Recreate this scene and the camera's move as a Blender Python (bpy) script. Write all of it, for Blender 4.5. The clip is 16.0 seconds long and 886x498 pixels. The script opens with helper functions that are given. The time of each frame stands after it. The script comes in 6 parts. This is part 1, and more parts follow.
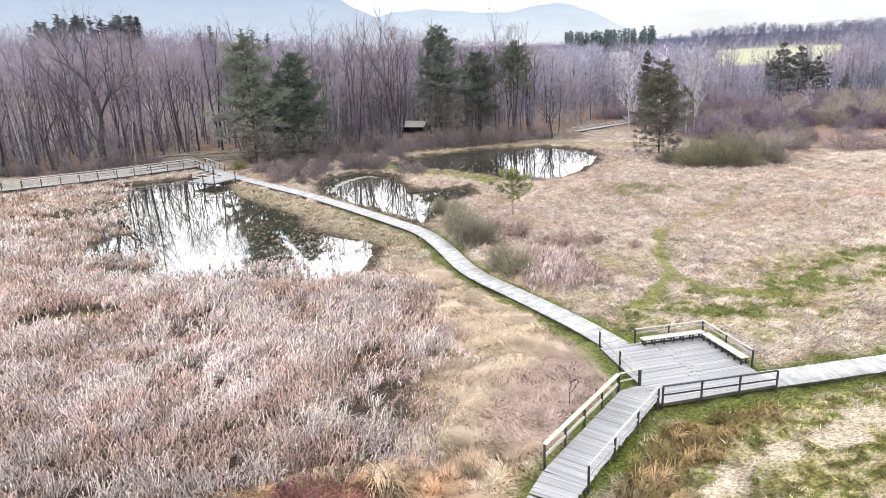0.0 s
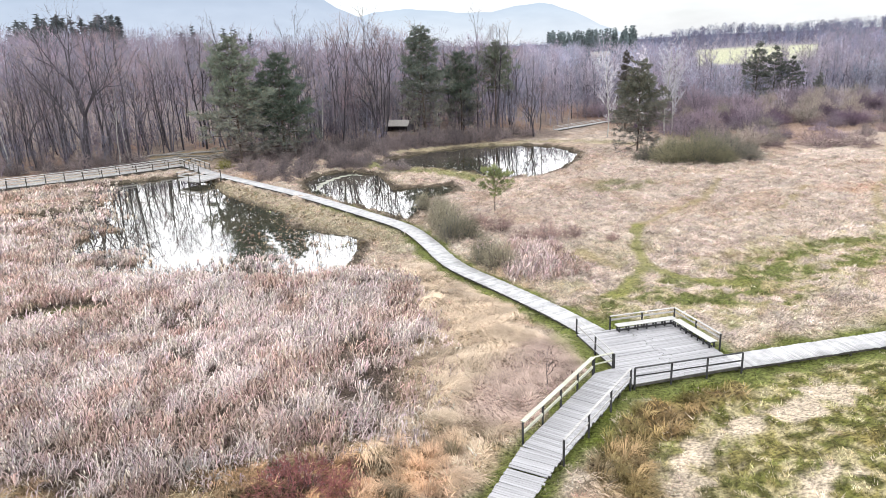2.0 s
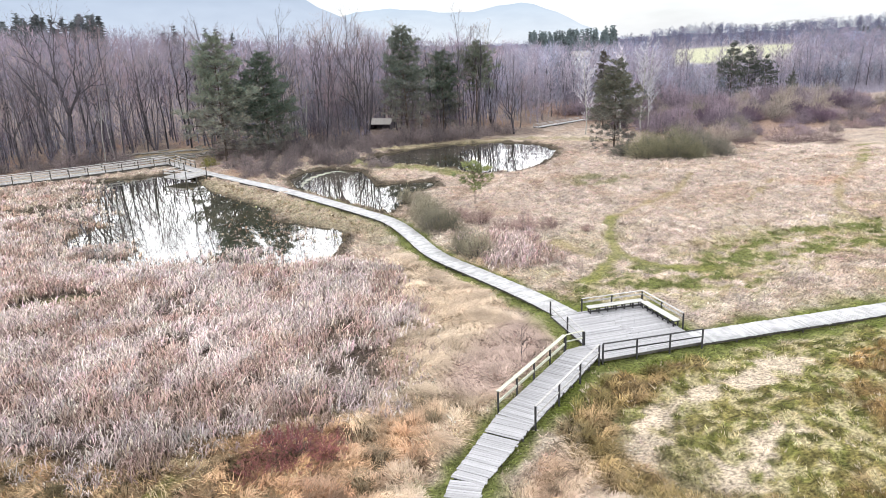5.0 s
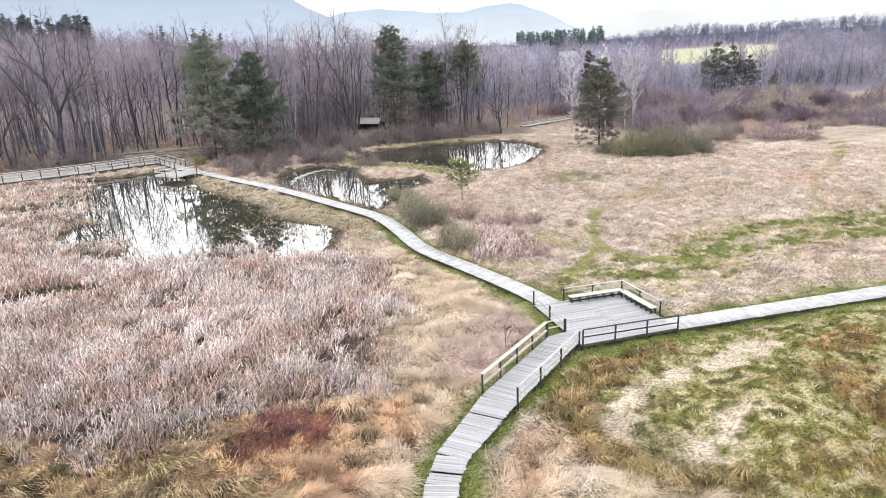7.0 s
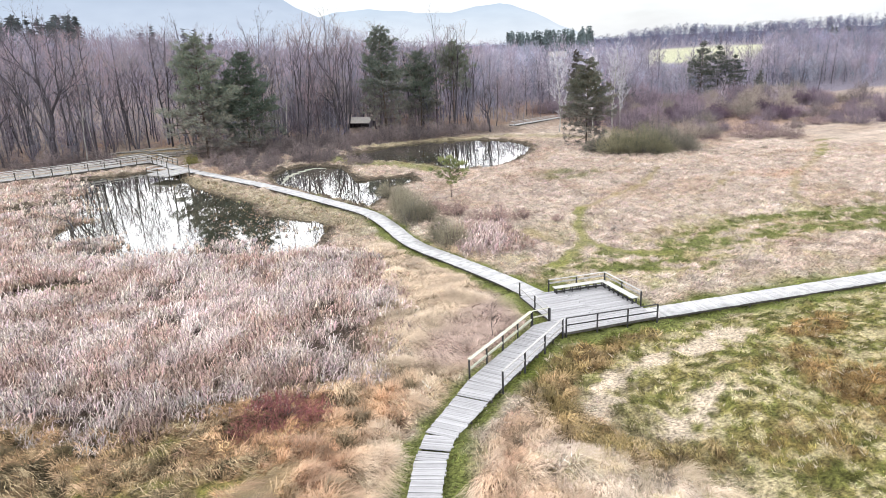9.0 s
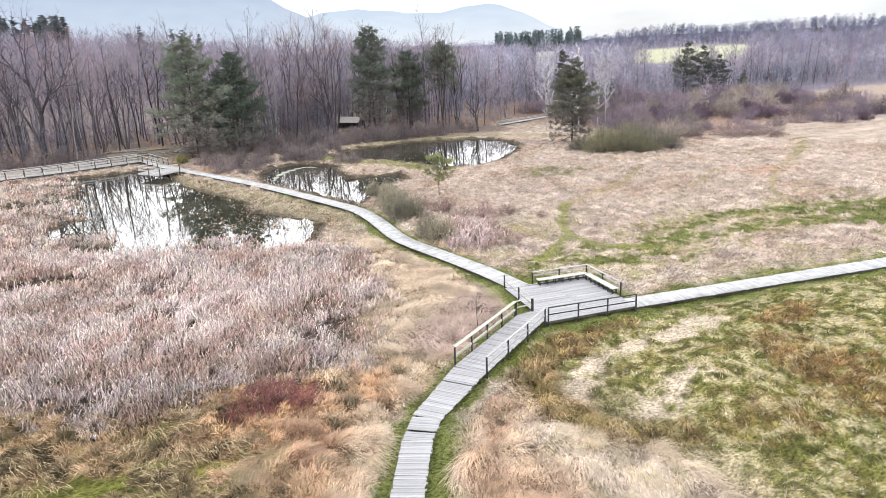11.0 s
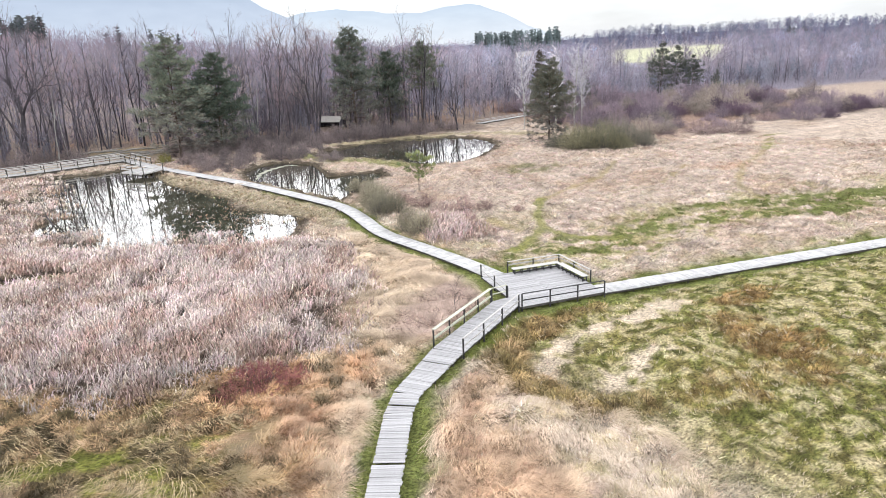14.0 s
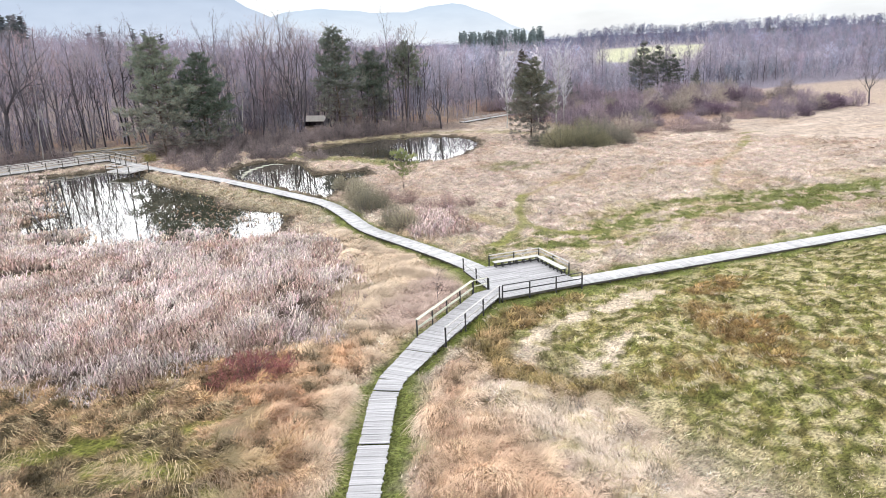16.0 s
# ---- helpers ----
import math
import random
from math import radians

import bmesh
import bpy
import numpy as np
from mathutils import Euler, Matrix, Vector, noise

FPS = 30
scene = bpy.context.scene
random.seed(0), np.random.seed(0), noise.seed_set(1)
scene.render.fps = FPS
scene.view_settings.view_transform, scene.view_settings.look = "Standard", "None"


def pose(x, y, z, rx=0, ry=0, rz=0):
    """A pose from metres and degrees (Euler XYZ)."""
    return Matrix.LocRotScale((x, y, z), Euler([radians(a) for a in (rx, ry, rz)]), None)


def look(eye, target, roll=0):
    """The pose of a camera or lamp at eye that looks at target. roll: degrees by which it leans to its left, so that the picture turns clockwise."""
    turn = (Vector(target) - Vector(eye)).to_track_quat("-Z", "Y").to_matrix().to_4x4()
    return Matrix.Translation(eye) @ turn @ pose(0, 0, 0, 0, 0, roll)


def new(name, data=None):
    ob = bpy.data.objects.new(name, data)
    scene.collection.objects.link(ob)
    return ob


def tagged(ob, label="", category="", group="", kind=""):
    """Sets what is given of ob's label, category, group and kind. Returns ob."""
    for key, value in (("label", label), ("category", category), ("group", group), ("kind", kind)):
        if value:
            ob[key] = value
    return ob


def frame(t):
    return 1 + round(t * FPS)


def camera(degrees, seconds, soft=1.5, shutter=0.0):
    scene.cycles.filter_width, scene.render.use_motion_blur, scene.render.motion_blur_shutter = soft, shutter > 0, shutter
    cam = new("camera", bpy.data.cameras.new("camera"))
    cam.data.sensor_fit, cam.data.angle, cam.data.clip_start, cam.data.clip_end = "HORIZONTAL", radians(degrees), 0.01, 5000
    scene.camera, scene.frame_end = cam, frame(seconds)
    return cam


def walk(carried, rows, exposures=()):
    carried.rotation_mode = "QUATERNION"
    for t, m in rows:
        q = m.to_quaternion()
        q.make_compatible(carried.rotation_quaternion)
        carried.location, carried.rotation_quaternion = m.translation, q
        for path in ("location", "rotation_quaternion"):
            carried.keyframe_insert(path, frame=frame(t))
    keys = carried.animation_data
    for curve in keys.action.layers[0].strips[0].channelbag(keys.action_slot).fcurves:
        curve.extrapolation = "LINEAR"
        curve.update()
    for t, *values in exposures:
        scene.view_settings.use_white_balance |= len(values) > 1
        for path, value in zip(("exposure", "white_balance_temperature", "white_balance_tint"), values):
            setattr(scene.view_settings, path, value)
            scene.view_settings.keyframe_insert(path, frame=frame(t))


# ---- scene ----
cam = camera(66.2, 16.0, soft=0.85)
METRES, EYE, TILT, LEAN, TURN = 14.0, 17.8, 0.0, 0.0, -12.3
ROWS = [
    (0.0, 0.0, 0.0, 0.0, -0.68, -16.62, 2.29),
    (0.5, 0.0025, -0.0328, 0.0001, -0.99, -16.64, 2.3),
    (1.0, 0.0027, -0.066, 0.0013, -1.36, -16.65, 2.31),
    (1.5, 0.0038, -0.0982, 0.0018, -1.72, -16.67, 2.3),
    (2.0, 0.0048, -0.1305, 0.001, -2.04, -16.69, 2.31),
    (2.5, 0.0051, -0.1636, 0.0012, -2.29, -16.7, 2.3),
    (3.0, 0.006, -0.1957, 0.0009, -2.52, -16.73, 2.31),
    (3.5, 0.0075, -0.2269, -0.0006, -2.75, -16.74, 2.31),
    (4.0, 0.0085, -0.2587, -0.0017, -2.99, -16.75, 2.31),
    (6.5, 0.0142, -0.4181, -0.009, -4.16, -16.77, 2.32),
    (7.0, 0.0151, -0.4497, -0.0102, -4.4, -16.77, 2.32),
    (7.5, 0.0173, -0.4803, -0.0106, -4.63, -16.78, 2.33),
    (8.0, 0.0185, -0.5105, -0.0111, -4.83, -16.79, 2.34),
    (8.5, 0.019, -0.541, -0.0124, -4.99, -16.79, 2.35),
    (9.0, 0.019, -0.5709, -0.012, -5.17, -16.79, 2.35),
    (11.5, 0.0242, -0.7248, -0.0121, -6.32, -16.82, 2.38),
    (12.0, 0.0239, -0.7555, -0.0116, -6.59, -16.83, 2.38),
    (12.5, 0.0239, -0.7864, -0.0117, -6.86, -16.84, 2.38),
    (13.0, 0.0227, -0.8171, -0.0111, -7.12, -16.85, 2.39),
    (13.5, 0.0212, -0.8479, -0.0105, -7.35, -16.85, 2.39),
    (14.0, 0.0199, -0.8797, -0.0094, -7.64, -16.87, 2.38),
    (14.5, 0.0198, -0.9098, -0.0079, -7.94, -16.89, 2.38),
    (15.0, 0.0197, -0.9397, -0.0068, -8.24, -16.91, 2.37),
    (15.5, 0.0194, -0.9694, -0.0064, -8.57, -16.94, 2.37),
    (16.0, 0.0182, -0.999, -0.0061, -8.9, -16.96, 2.36),
]
walk(cam, [(t, pose(0, 0, EYE, TILT, LEAN, TURN) @ pose(METRES * x, METRES * y, METRES * z, 90 + pitch, roll, yaw)) for t, x, y, z, yaw, pitch, roll in ROWS])

# ---- sky and sun: a bright overcast day ----
world = bpy.data.worlds.new("sky")
scene.world = world
world.use_nodes = True
wn, wl = world.node_tree.nodes, world.node_tree.links
sky = wn.new("ShaderNodeTexSky")
sky.sky_type, sky.sun_disc = "NISHITA", False
sky.sun_elevation, sky.sun_rotation = radians(48), radians(-30)
geo = wn.new("ShaderNodeTexCoord")
sep = wn.new("ShaderNodeSeparateXYZ")
wl.new(geo.outputs["Generated"], sep.inputs[0])
ramp = wn.new("ShaderNodeValToRGB")
ramp.color_ramp.elements[0].position, ramp.color_ramp.elements[0].color = 0.0, (0.78, 0.81, 0.86, 1)
ramp.color_ramp.elements[1].position, ramp.color_ramp.elements[1].color = 0.55, (2.2, 2.23, 2.31, 1)
stop = ramp.color_ramp.elements.new(0.09)
stop.color = (0.95, 0.97, 1.01, 1)
stop = ramp.color_ramp.elements.new(0.18)
stop.color = (4.8, 4.84, 4.92, 1)
wl.new(sep.outputs["Z"], ramp.inputs[0])
cloud = wn.new("ShaderNodeTexNoise")
cloud.inputs["Scale"].default_value, cloud.inputs["Detail"].default_value = 5.0, 4.0
squash = wn.new("ShaderNodeMapping")
squash.inputs["Scale"].default_value = (1, 1, 4)
wl.new(geo.outputs["Generated"], squash.inputs[0])
wl.new(squash.outputs[0], cloud.inputs["Vector"])
puff = wn.new("ShaderNodeMapRange")
puff.inputs["From Min"].default_value, puff.inputs["From Max"].default_value = 0.3, 0.7
puff.inputs["To Min"].default_value, puff.inputs["To Max"].default_value = 0.82, 1.16
wl.new(cloud.outputs["Fac"], puff.inputs["Value"])
mul = wn.new("ShaderNodeVectorMath")
mul.operation = "SCALE"
wl.new(ramp.outputs[0], mul.inputs[0])
wl.new(puff.outputs[0], mul.inputs["Scale"])
back_sky, back_cloud, both = wn["Background"], wn.new("ShaderNodeBackground"), wn.new("ShaderNodeAddShader")
wl.new(sky.outputs[0], back_sky.inputs[0])
back_sky.inputs[1].default_value = 0.03
wl.new(mul.outputs[0], back_cloud.inputs[0])
back_cloud.inputs[1].default_value = 1.0
wl.new(back_sky.outputs[0], both.inputs[0])
wl.new(back_cloud.outputs[0], both.inputs[1])
wl.new(both.outputs[0], wn["World Output"].inputs[0])
sun = new("sun", bpy.data.lights.new("sun", "SUN"))
sun.data.energy, sun.data.angle, sun.data.color = 1.4, radians(14), (1.0, 0.97, 0.93)
sun.matrix_world = look((-35, 60, 78), (0, 0, 0))
scene.view_settings.exposure = 0.08

# ---- materials ----


def nodes_of(name, rough=0.85, spec=0.2):
    m = bpy.data.materials.new(name)
    m.use_nodes = True
    n = m.node_tree.nodes
    b = n["Principled BSDF"]
    b.inputs["Roughness"].default_value = rough
    b.inputs["Specular IOR Level"].default_value = spec
    return m, n, m.node_tree.links, b


def noise_node(n, l, scale, detail=4.0, squeeze=None, coord="Object"):
    tc = n.new("ShaderNodeTexCoord")
    t = n.new("ShaderNodeTexNoise")
    t.inputs["Scale"].default_value, t.inputs["Detail"].default_value = scale, detail
    if squeeze:
        mp = n.new("ShaderNodeMapping")
        mp.inputs["Scale"].default_value = squeeze
        l.new(tc.outputs[coord], mp.inputs[0])
        l.new(mp.outputs[0], t.inputs["Vector"])
    else:
        l.new(tc.outputs[coord], t.inputs["Vector"])
    return t.outputs["Fac"]


def ramp_node(n, l, fac, stops):
    r = n.new("ShaderNodeValToRGB")
    e = r.color_ramp.elements
    while len(e) < len(stops):
        e.new(0.5)
    for k, (p, c) in enumerate(stops):
        e[k].position, e[k].color = p, (*c, 1)
    l.new(fac, r.inputs[0])
    return r.outputs[0]


def mix_node(n, l, kind, fac, a, b):
    x = n.new("ShaderNodeMix")
    x.data_type, x.blend_type = "RGBA", kind
    for key, v in ((0, fac), (6, a), (7, b)):
        if hasattr(v, "is_linked"):
            l.new(v, x.inputs[key])
        else:
            x.inputs[key].default_value = v
    return x.outputs[2]


def bump_node(n, l, b, fac, strength, distance):
    bp = n.new("ShaderNodeBump")
    bp.inputs["Strength"].default_value, bp.inputs["Distance"].default_value = strength, distance
    l.new(fac, bp.inputs["Height"])
    l.new(bp.outputs[0], b.inputs["Normal"])


def two_tone(name, dark, light, scale, squeeze=None, rough=0.85, vary=0.25, bump=0.3, depth=0.01):
    """A material of two tones mixed by a coarse and a fine noise, a little different on each object."""
    m, n, l, b = nodes_of(name, rough)
    coarse = noise_node(n, l, scale, 5.0, squeeze)
    col = ramp_node(n, l, coarse, [(0.3, dark), (0.7, light)])
    fine = noise_node(n, l, scale * 9, 3.0, squeeze)
    grain = ramp_node(n, l, fine, [(0.25, (0.7, 0.7, 0.7)), (0.75, (1.2, 1.2, 1.2))])
    col = mix_node(n, l, "MULTIPLY", 1.0, col, grain)
    oi = n.new("ShaderNodeObjectInfo")
    own = ramp_node(n, l, oi.outputs["Random"], [(0.0, (1 - vary,) * 3), (1.0, (1 + vary,) * 3)])
    col = mix_node(n, l, "MULTIPLY", 1.0, col, own)
    l.new(col, b.inputs["Base Color"])
    if bump:
        bump_node(n, l, b, fine, bump, depth)
    return m


def tinted(name, rough=0.9, own=0.0, thin=0.0):
    """Takes its colour from the mesh's colour attribute, with a fine grain on top."""
    m, n, l, b = nodes_of(name, rough, 0.1)
    a = n.new("ShaderNodeAttribute")
    a.attribute_name = "tint"
    col = a.outputs["Color"]
    if own:
        oi = n.new("ShaderNodeObjectInfo")
        col = mix_node(n, l, "MULTIPLY", 1.0, col, ramp_node(n, l, oi.outputs["Random"], [(0.0, (1 - own, 1 - own, 1 - own)), (1.0, (1 + own, 1 + own * 0.8, 1 + own * 0.7))]))
    l.new(col, b.inputs["Base Color"])
    if thin:
        t, s = n.new("ShaderNodeBsdfTranslucent"), n.new("ShaderNodeMixShader")
        l.new(col, t.inputs["Color"])
        s.inputs[0].default_value = thin
        l.new(b.outputs[0], s.inputs[1])
        l.new(t.outputs[0], s.inputs[2])
        l.new(s.outputs[0], n["Material Output"].inputs["Surface"])
    return m


def ground_material():
    m, n, l, b = nodes_of("matted grass and soil", 0.95, 0.08)
    a = n.new("ShaderNodeAttribute")
    a.attribute_name = "tint"
    big = noise_node(n, l, 0.9, 6.0)
    col = mix_node(n, l, "MULTIPLY", 1.0, a.outputs["Color"], ramp_node(n, l, big, [(0.3, (0.72, 0.72, 0.71)), (0.7, (1.22, 1.2, 1.17))]))
    # Straw mottling, which also darkens the bump's hollows: gap shade put into colour.
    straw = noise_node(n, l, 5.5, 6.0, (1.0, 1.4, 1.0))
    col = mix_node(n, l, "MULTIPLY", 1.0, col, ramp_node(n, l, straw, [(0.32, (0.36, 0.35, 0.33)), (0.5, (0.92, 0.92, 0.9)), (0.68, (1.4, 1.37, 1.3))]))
    fine = noise_node(n, l, 18.0, 4.0, (1.4, 1.0, 1.0))
    col = mix_node(n, l, "MULTIPLY", 1.0, col, ramp_node(n, l, fine, [(0.3, (0.7, 0.7, 0.7)), (0.7, (1.25, 1.25, 1.25))]))
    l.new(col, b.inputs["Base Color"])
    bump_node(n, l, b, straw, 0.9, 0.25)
    return m


def water_material():
    m, n, l, b = nodes_of("still pond water", 0.02, 1.0)
    murk = noise_node(n, l, 0.12, 3.0)
    l.new(ramp_node(n, l, murk, [(0.35, (0.018, 0.019, 0.013)), (0.7, (0.042, 0.038, 0.026))]), b.inputs["Base Color"])
    b.inputs["IOR"].default_value = 1.6
    bump_node(n, l, b, noise_node(n, l, 1.6, 3.0), 0.05, 0.02)
    return m


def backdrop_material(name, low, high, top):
    """Self-lit far hills with haze put into their colour: paler towards the foot."""
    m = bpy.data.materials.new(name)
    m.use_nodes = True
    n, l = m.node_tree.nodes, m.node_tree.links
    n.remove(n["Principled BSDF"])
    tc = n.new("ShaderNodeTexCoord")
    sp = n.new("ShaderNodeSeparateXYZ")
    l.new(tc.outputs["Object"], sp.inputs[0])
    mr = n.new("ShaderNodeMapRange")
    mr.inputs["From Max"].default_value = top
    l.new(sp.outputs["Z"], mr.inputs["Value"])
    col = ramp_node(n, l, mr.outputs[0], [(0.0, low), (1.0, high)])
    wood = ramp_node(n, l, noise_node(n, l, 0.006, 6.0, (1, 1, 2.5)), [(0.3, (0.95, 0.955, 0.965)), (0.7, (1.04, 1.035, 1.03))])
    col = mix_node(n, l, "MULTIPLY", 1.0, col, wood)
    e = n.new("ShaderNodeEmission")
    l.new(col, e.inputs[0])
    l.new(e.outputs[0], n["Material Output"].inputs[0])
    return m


GROUND = ground_material()
WATER = water_material()
GRASS = tinted("dry grass blades", 0.8)
REED = tinted("dead cattail leaves", 0.8)
NEEDLES = tinted("pine needles", 0.7, 0.18)
TWIGS = tinted("bare twigs", 0.9, 0.25, 0.45)
BARK = two_tone("grey bark", (0.028, 0.025, 0.029), (0.105, 0.094, 0.108), 1.2, (1, 1, 0.25), 0.9, 0.55)
PINE_BARK = two_tone("pine bark", (0.045, 0.033, 0.027), (0.12, 0.09, 0.075), 1.5, (1, 1, 0.3), 0.9, 0.2)
PALE_BARK = two_tone("pale aspen bark", (0.25, 0.24, 0.22), (0.42, 0.41, 0.39), 1.2, (1, 1, 0.5), 0.8, 0.1)
DECK = two_tone("weathered grey deck boards", (0.19, 0.186, 0.19), (0.345, 0.342, 0.35), 1.1, (1.0, 7.0, 7.0), 0.75, 0.17, 0.3, 0.004)
RAIL = two_tone("weathered rail timber", (0.24, 0.232, 0.222), (0.41, 0.4, 0.385), 2.0, (1.0, 6.0, 6.0), 0.75, 0.12, 0.3, 0.004)
NEW_RAIL = two_tone("greenish treated timber", (0.31, 0.312, 0.245), (0.45, 0.45, 0.37), 2.0, (1.0, 6.0, 6.0), 0.75, 0.08, 0.3, 0.004)
DARK_POST = two_tone("dark damp post timber", (0.014, 0.014, 0.015), (0.05, 0.05, 0.05), 3.0, (6.0, 6.0, 1.0), 0.8, 0.15, 0.3, 0.004)
# Under-deck shade is put into this colour; it also serves dark posts.
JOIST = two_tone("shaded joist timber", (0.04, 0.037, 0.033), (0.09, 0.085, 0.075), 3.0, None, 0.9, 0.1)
ROOF = two_tone("pale weathered roof boards", (0.20, 0.19, 0.175), (0.33, 0.31, 0.29), 2.0, (6, 1, 1), 0.85, 0.05)
PAINT = two_tone("pale painted siding", (0.5, 0.5, 0.5), (0.62, 0.62, 0.62), 1.0, None, 0.7, 0.03)
LOG = two_tone("bleached dead wood", (0.12, 0.11, 0.10), (0.27, 0.255, 0.235), 2.0, (1, 5, 5), 0.9, 0.2)

# ---- building helpers ----
LINK = scene.collection.objects.link


def part(name, bm, material, parent, label=""):
    me = bpy.data.meshes.new(name)
    bm.to_mesh(me)
    bm.free()
    me.materials.append(material)
    ob = new(name, me)
    ob.parent = parent
    if label:
        ob["label"] = label
    return ob


def mesh_of(name, verts, faces, material, tint=None, smooth=False):
    """A mesh from arrays: verts (n, 3), faces (m, 3 or 4), tint (n, 3)."""
    verts, faces = np.asarray(verts, np.float32), np.asarray(faces, np.int32)
    me = bpy.data.meshes.new(name)
    k = faces.shape[1]
    me.vertices.add(len(verts))
    me.vertices.foreach_set("co", verts.ravel())
    me.loops.add(faces.size)
    me.loops.foreach_set("vertex_index", faces.ravel())
    me.polygons.add(len(faces))
    me.polygons.foreach_set("loop_start", np.arange(0, faces.size, k, dtype=np.int32))
    if smooth:
        me.polygons.foreach_set("use_smooth", np.ones(len(faces), bool))
    if tint is not None:
        at = me.attributes.new("tint", "FLOAT_COLOR", "POINT")
        at.data.foreach_set("color", np.c_[tint, np.ones(len(verts))].astype(np.float32).ravel())
    me.update(calc_edges=True)
    me.materials.append(material)
    return me


def empty_at(name, x, y, z, rz=0.0):
    ob = new(name)
    ob.empty_display_size = 0.2
    ob.matrix_basis = pose(x, y, z, 0, 0, rz)
    return ob


def lattice(ix, iy, seed):
    h = (ix.astype(np.int64) * 374761393 + iy.astype(np.int64) * 668265263 + seed * 1442695041) & 0x7FFFFFFF
    h = ((h ^ (h >> 13)) * 1274126177) & 0x7FFFFFFF
    return ((h ^ (h >> 16)) & 0xFFFF) / 65535.0


def value_noise(x, y, seed=0):
    ix, iy = np.floor(x), np.floor(y)
    fx, fy = x - ix, y - iy
    fx, fy = fx * fx * (3 - 2 * fx), fy * fy * (3 - 2 * fy)
    a, b = lattice(ix, iy, seed), lattice(ix + 1, iy, seed)
    c, d = lattice(ix, iy + 1, seed), lattice(ix + 1, iy + 1, seed)
    return (a * (1 - fx) + b * fx) * (1 - fy) + (c * (1 - fx) + d * fx) * fy


def fbm(x, y, size, seed=0, octaves=4):
    """Smooth noise, 0 to 1, with its largest features about size metres wide."""
    total, amp, norm = 0, 1.0, 0
    for k in range(octaves):
        total = total + amp * value_noise(x / size * 2 ** k + 17.3 * k, y / size * 2 ** k - 9.1 * k, seed + k)
        norm, amp = norm + amp, amp * 0.55
    return total / norm


def step(a, b, v):
    t = np.clip((v - a) / (b - a), 0, 1)
    return t * t * (3 - 2 * t)


def to_line(x, y, pts):
    """Distance to a line of points."""
    best = np.full(np.shape(x), 1e9)
    for (x0, y0), (x1, y1) in zip(pts, pts[1:]):
        dx, dy = x1 - x0, y1 - y0
        t = np.clip(((x - x0) * dx + (y - y0) * dy) / (dx * dx + dy * dy), 0, 1)
        best = np.minimum(best, np.hypot(x - x0 - t * dx, y - y0 - t * dy))
    return best


def inside(x, y, pts):
    """Distance to the outline, positive inside it."""
    odd = np.zeros(np.shape(x), bool)
    loop = list(pts) + [pts[0]]
    for (x0, y0), (x1, y1) in zip(loop, loop[1:]):
        cross = ((y0 > y) != (y1 > y)) & (x < (x1 - x0) * (y - y0) / (y1 - y0 + 1e-12) + x0)
        odd ^= cross
    d = to_line(x, y, loop)
    return np.where(odd, d, -d)


# ---- the plan ----
DECK_Z, WATER_Z = -0.28, -0.80
WALK_UPPER = [(18.4, 35.2), (17.6, 39.1), (15.7, 45.3), (13.85, 50.9), (13.35, 54.4), (13.2, 59.7), (12.5, 65.9), (10.3, 71.2), (6.2, 80.5), (2.0, 89.6), (-2.0, 96.6), (-7.2, 106.3)]
WALK_RIGHT = [(24.1, 28.8), (43.0, 28.2), (75.0, 27.2)]
WALK_LOWER = [(-4.0, -5.0), (5.85, 19.15), (10.15, 23.7), (16.5, 29.15)]
PIER = [(-80.0, 101.5), (-43.2, 112.2), (-28.4, 116.6), (-15.6, 122.2)]
POND_A = [(-27.5, 112), (-19.5, 112.5), (-14.7, 113.5), (-9.5, 105), (-7.8, 97), (-4.2, 88), (0, 81), (0.3, 73.5), (3.9, 69.5), (7.1, 66.2), (6.6, 61), (4.0, 53.5), (0, 52.5), (-5, 55.5), (-12, 57), (-19, 60), (-26, 67), (-38, 82), (-52, 91), (-50, 99), (-36, 93.5), (-26, 92), (-25, 100)]
POND_B = [(3.5, 99), (6, 104), (10.5, 106.5), (14.9, 100.5), (15.1, 88.5), (23, 88), (22.4, 83.7), (17.5, 80.5), (15.5, 74), (13.3, 71), (10.9, 77), (6.9, 85), (4, 91)]
POND_C = [(16, 110), (19, 114.5), (26, 118.8), (36.3, 121.5), (44.4, 119.5), (49.7, 113.5), (50.2, 105), (45.7, 97.5), (40, 91.5), (35.5, 88), (30, 91), (25.5, 101), (20, 104.5)]
PONDS = (POND_A, POND_B, POND_C)
REEDS = [(8.6, 41), (6.6, 36), (5.2, 31.3), (2.5, 28.2), (-2.2, 28.4), (-5.4, 26.2), (-9, 25.8), (-12.6, 28.5), (-24, 34), (-50, 48), (-60, 90), (-42, 90), (-29, 86), (-27, 74), (-20, 61.5), (-12, 58), (-5, 56.5), (0, 53.5), (4.5, 54), (8.0, 51)]


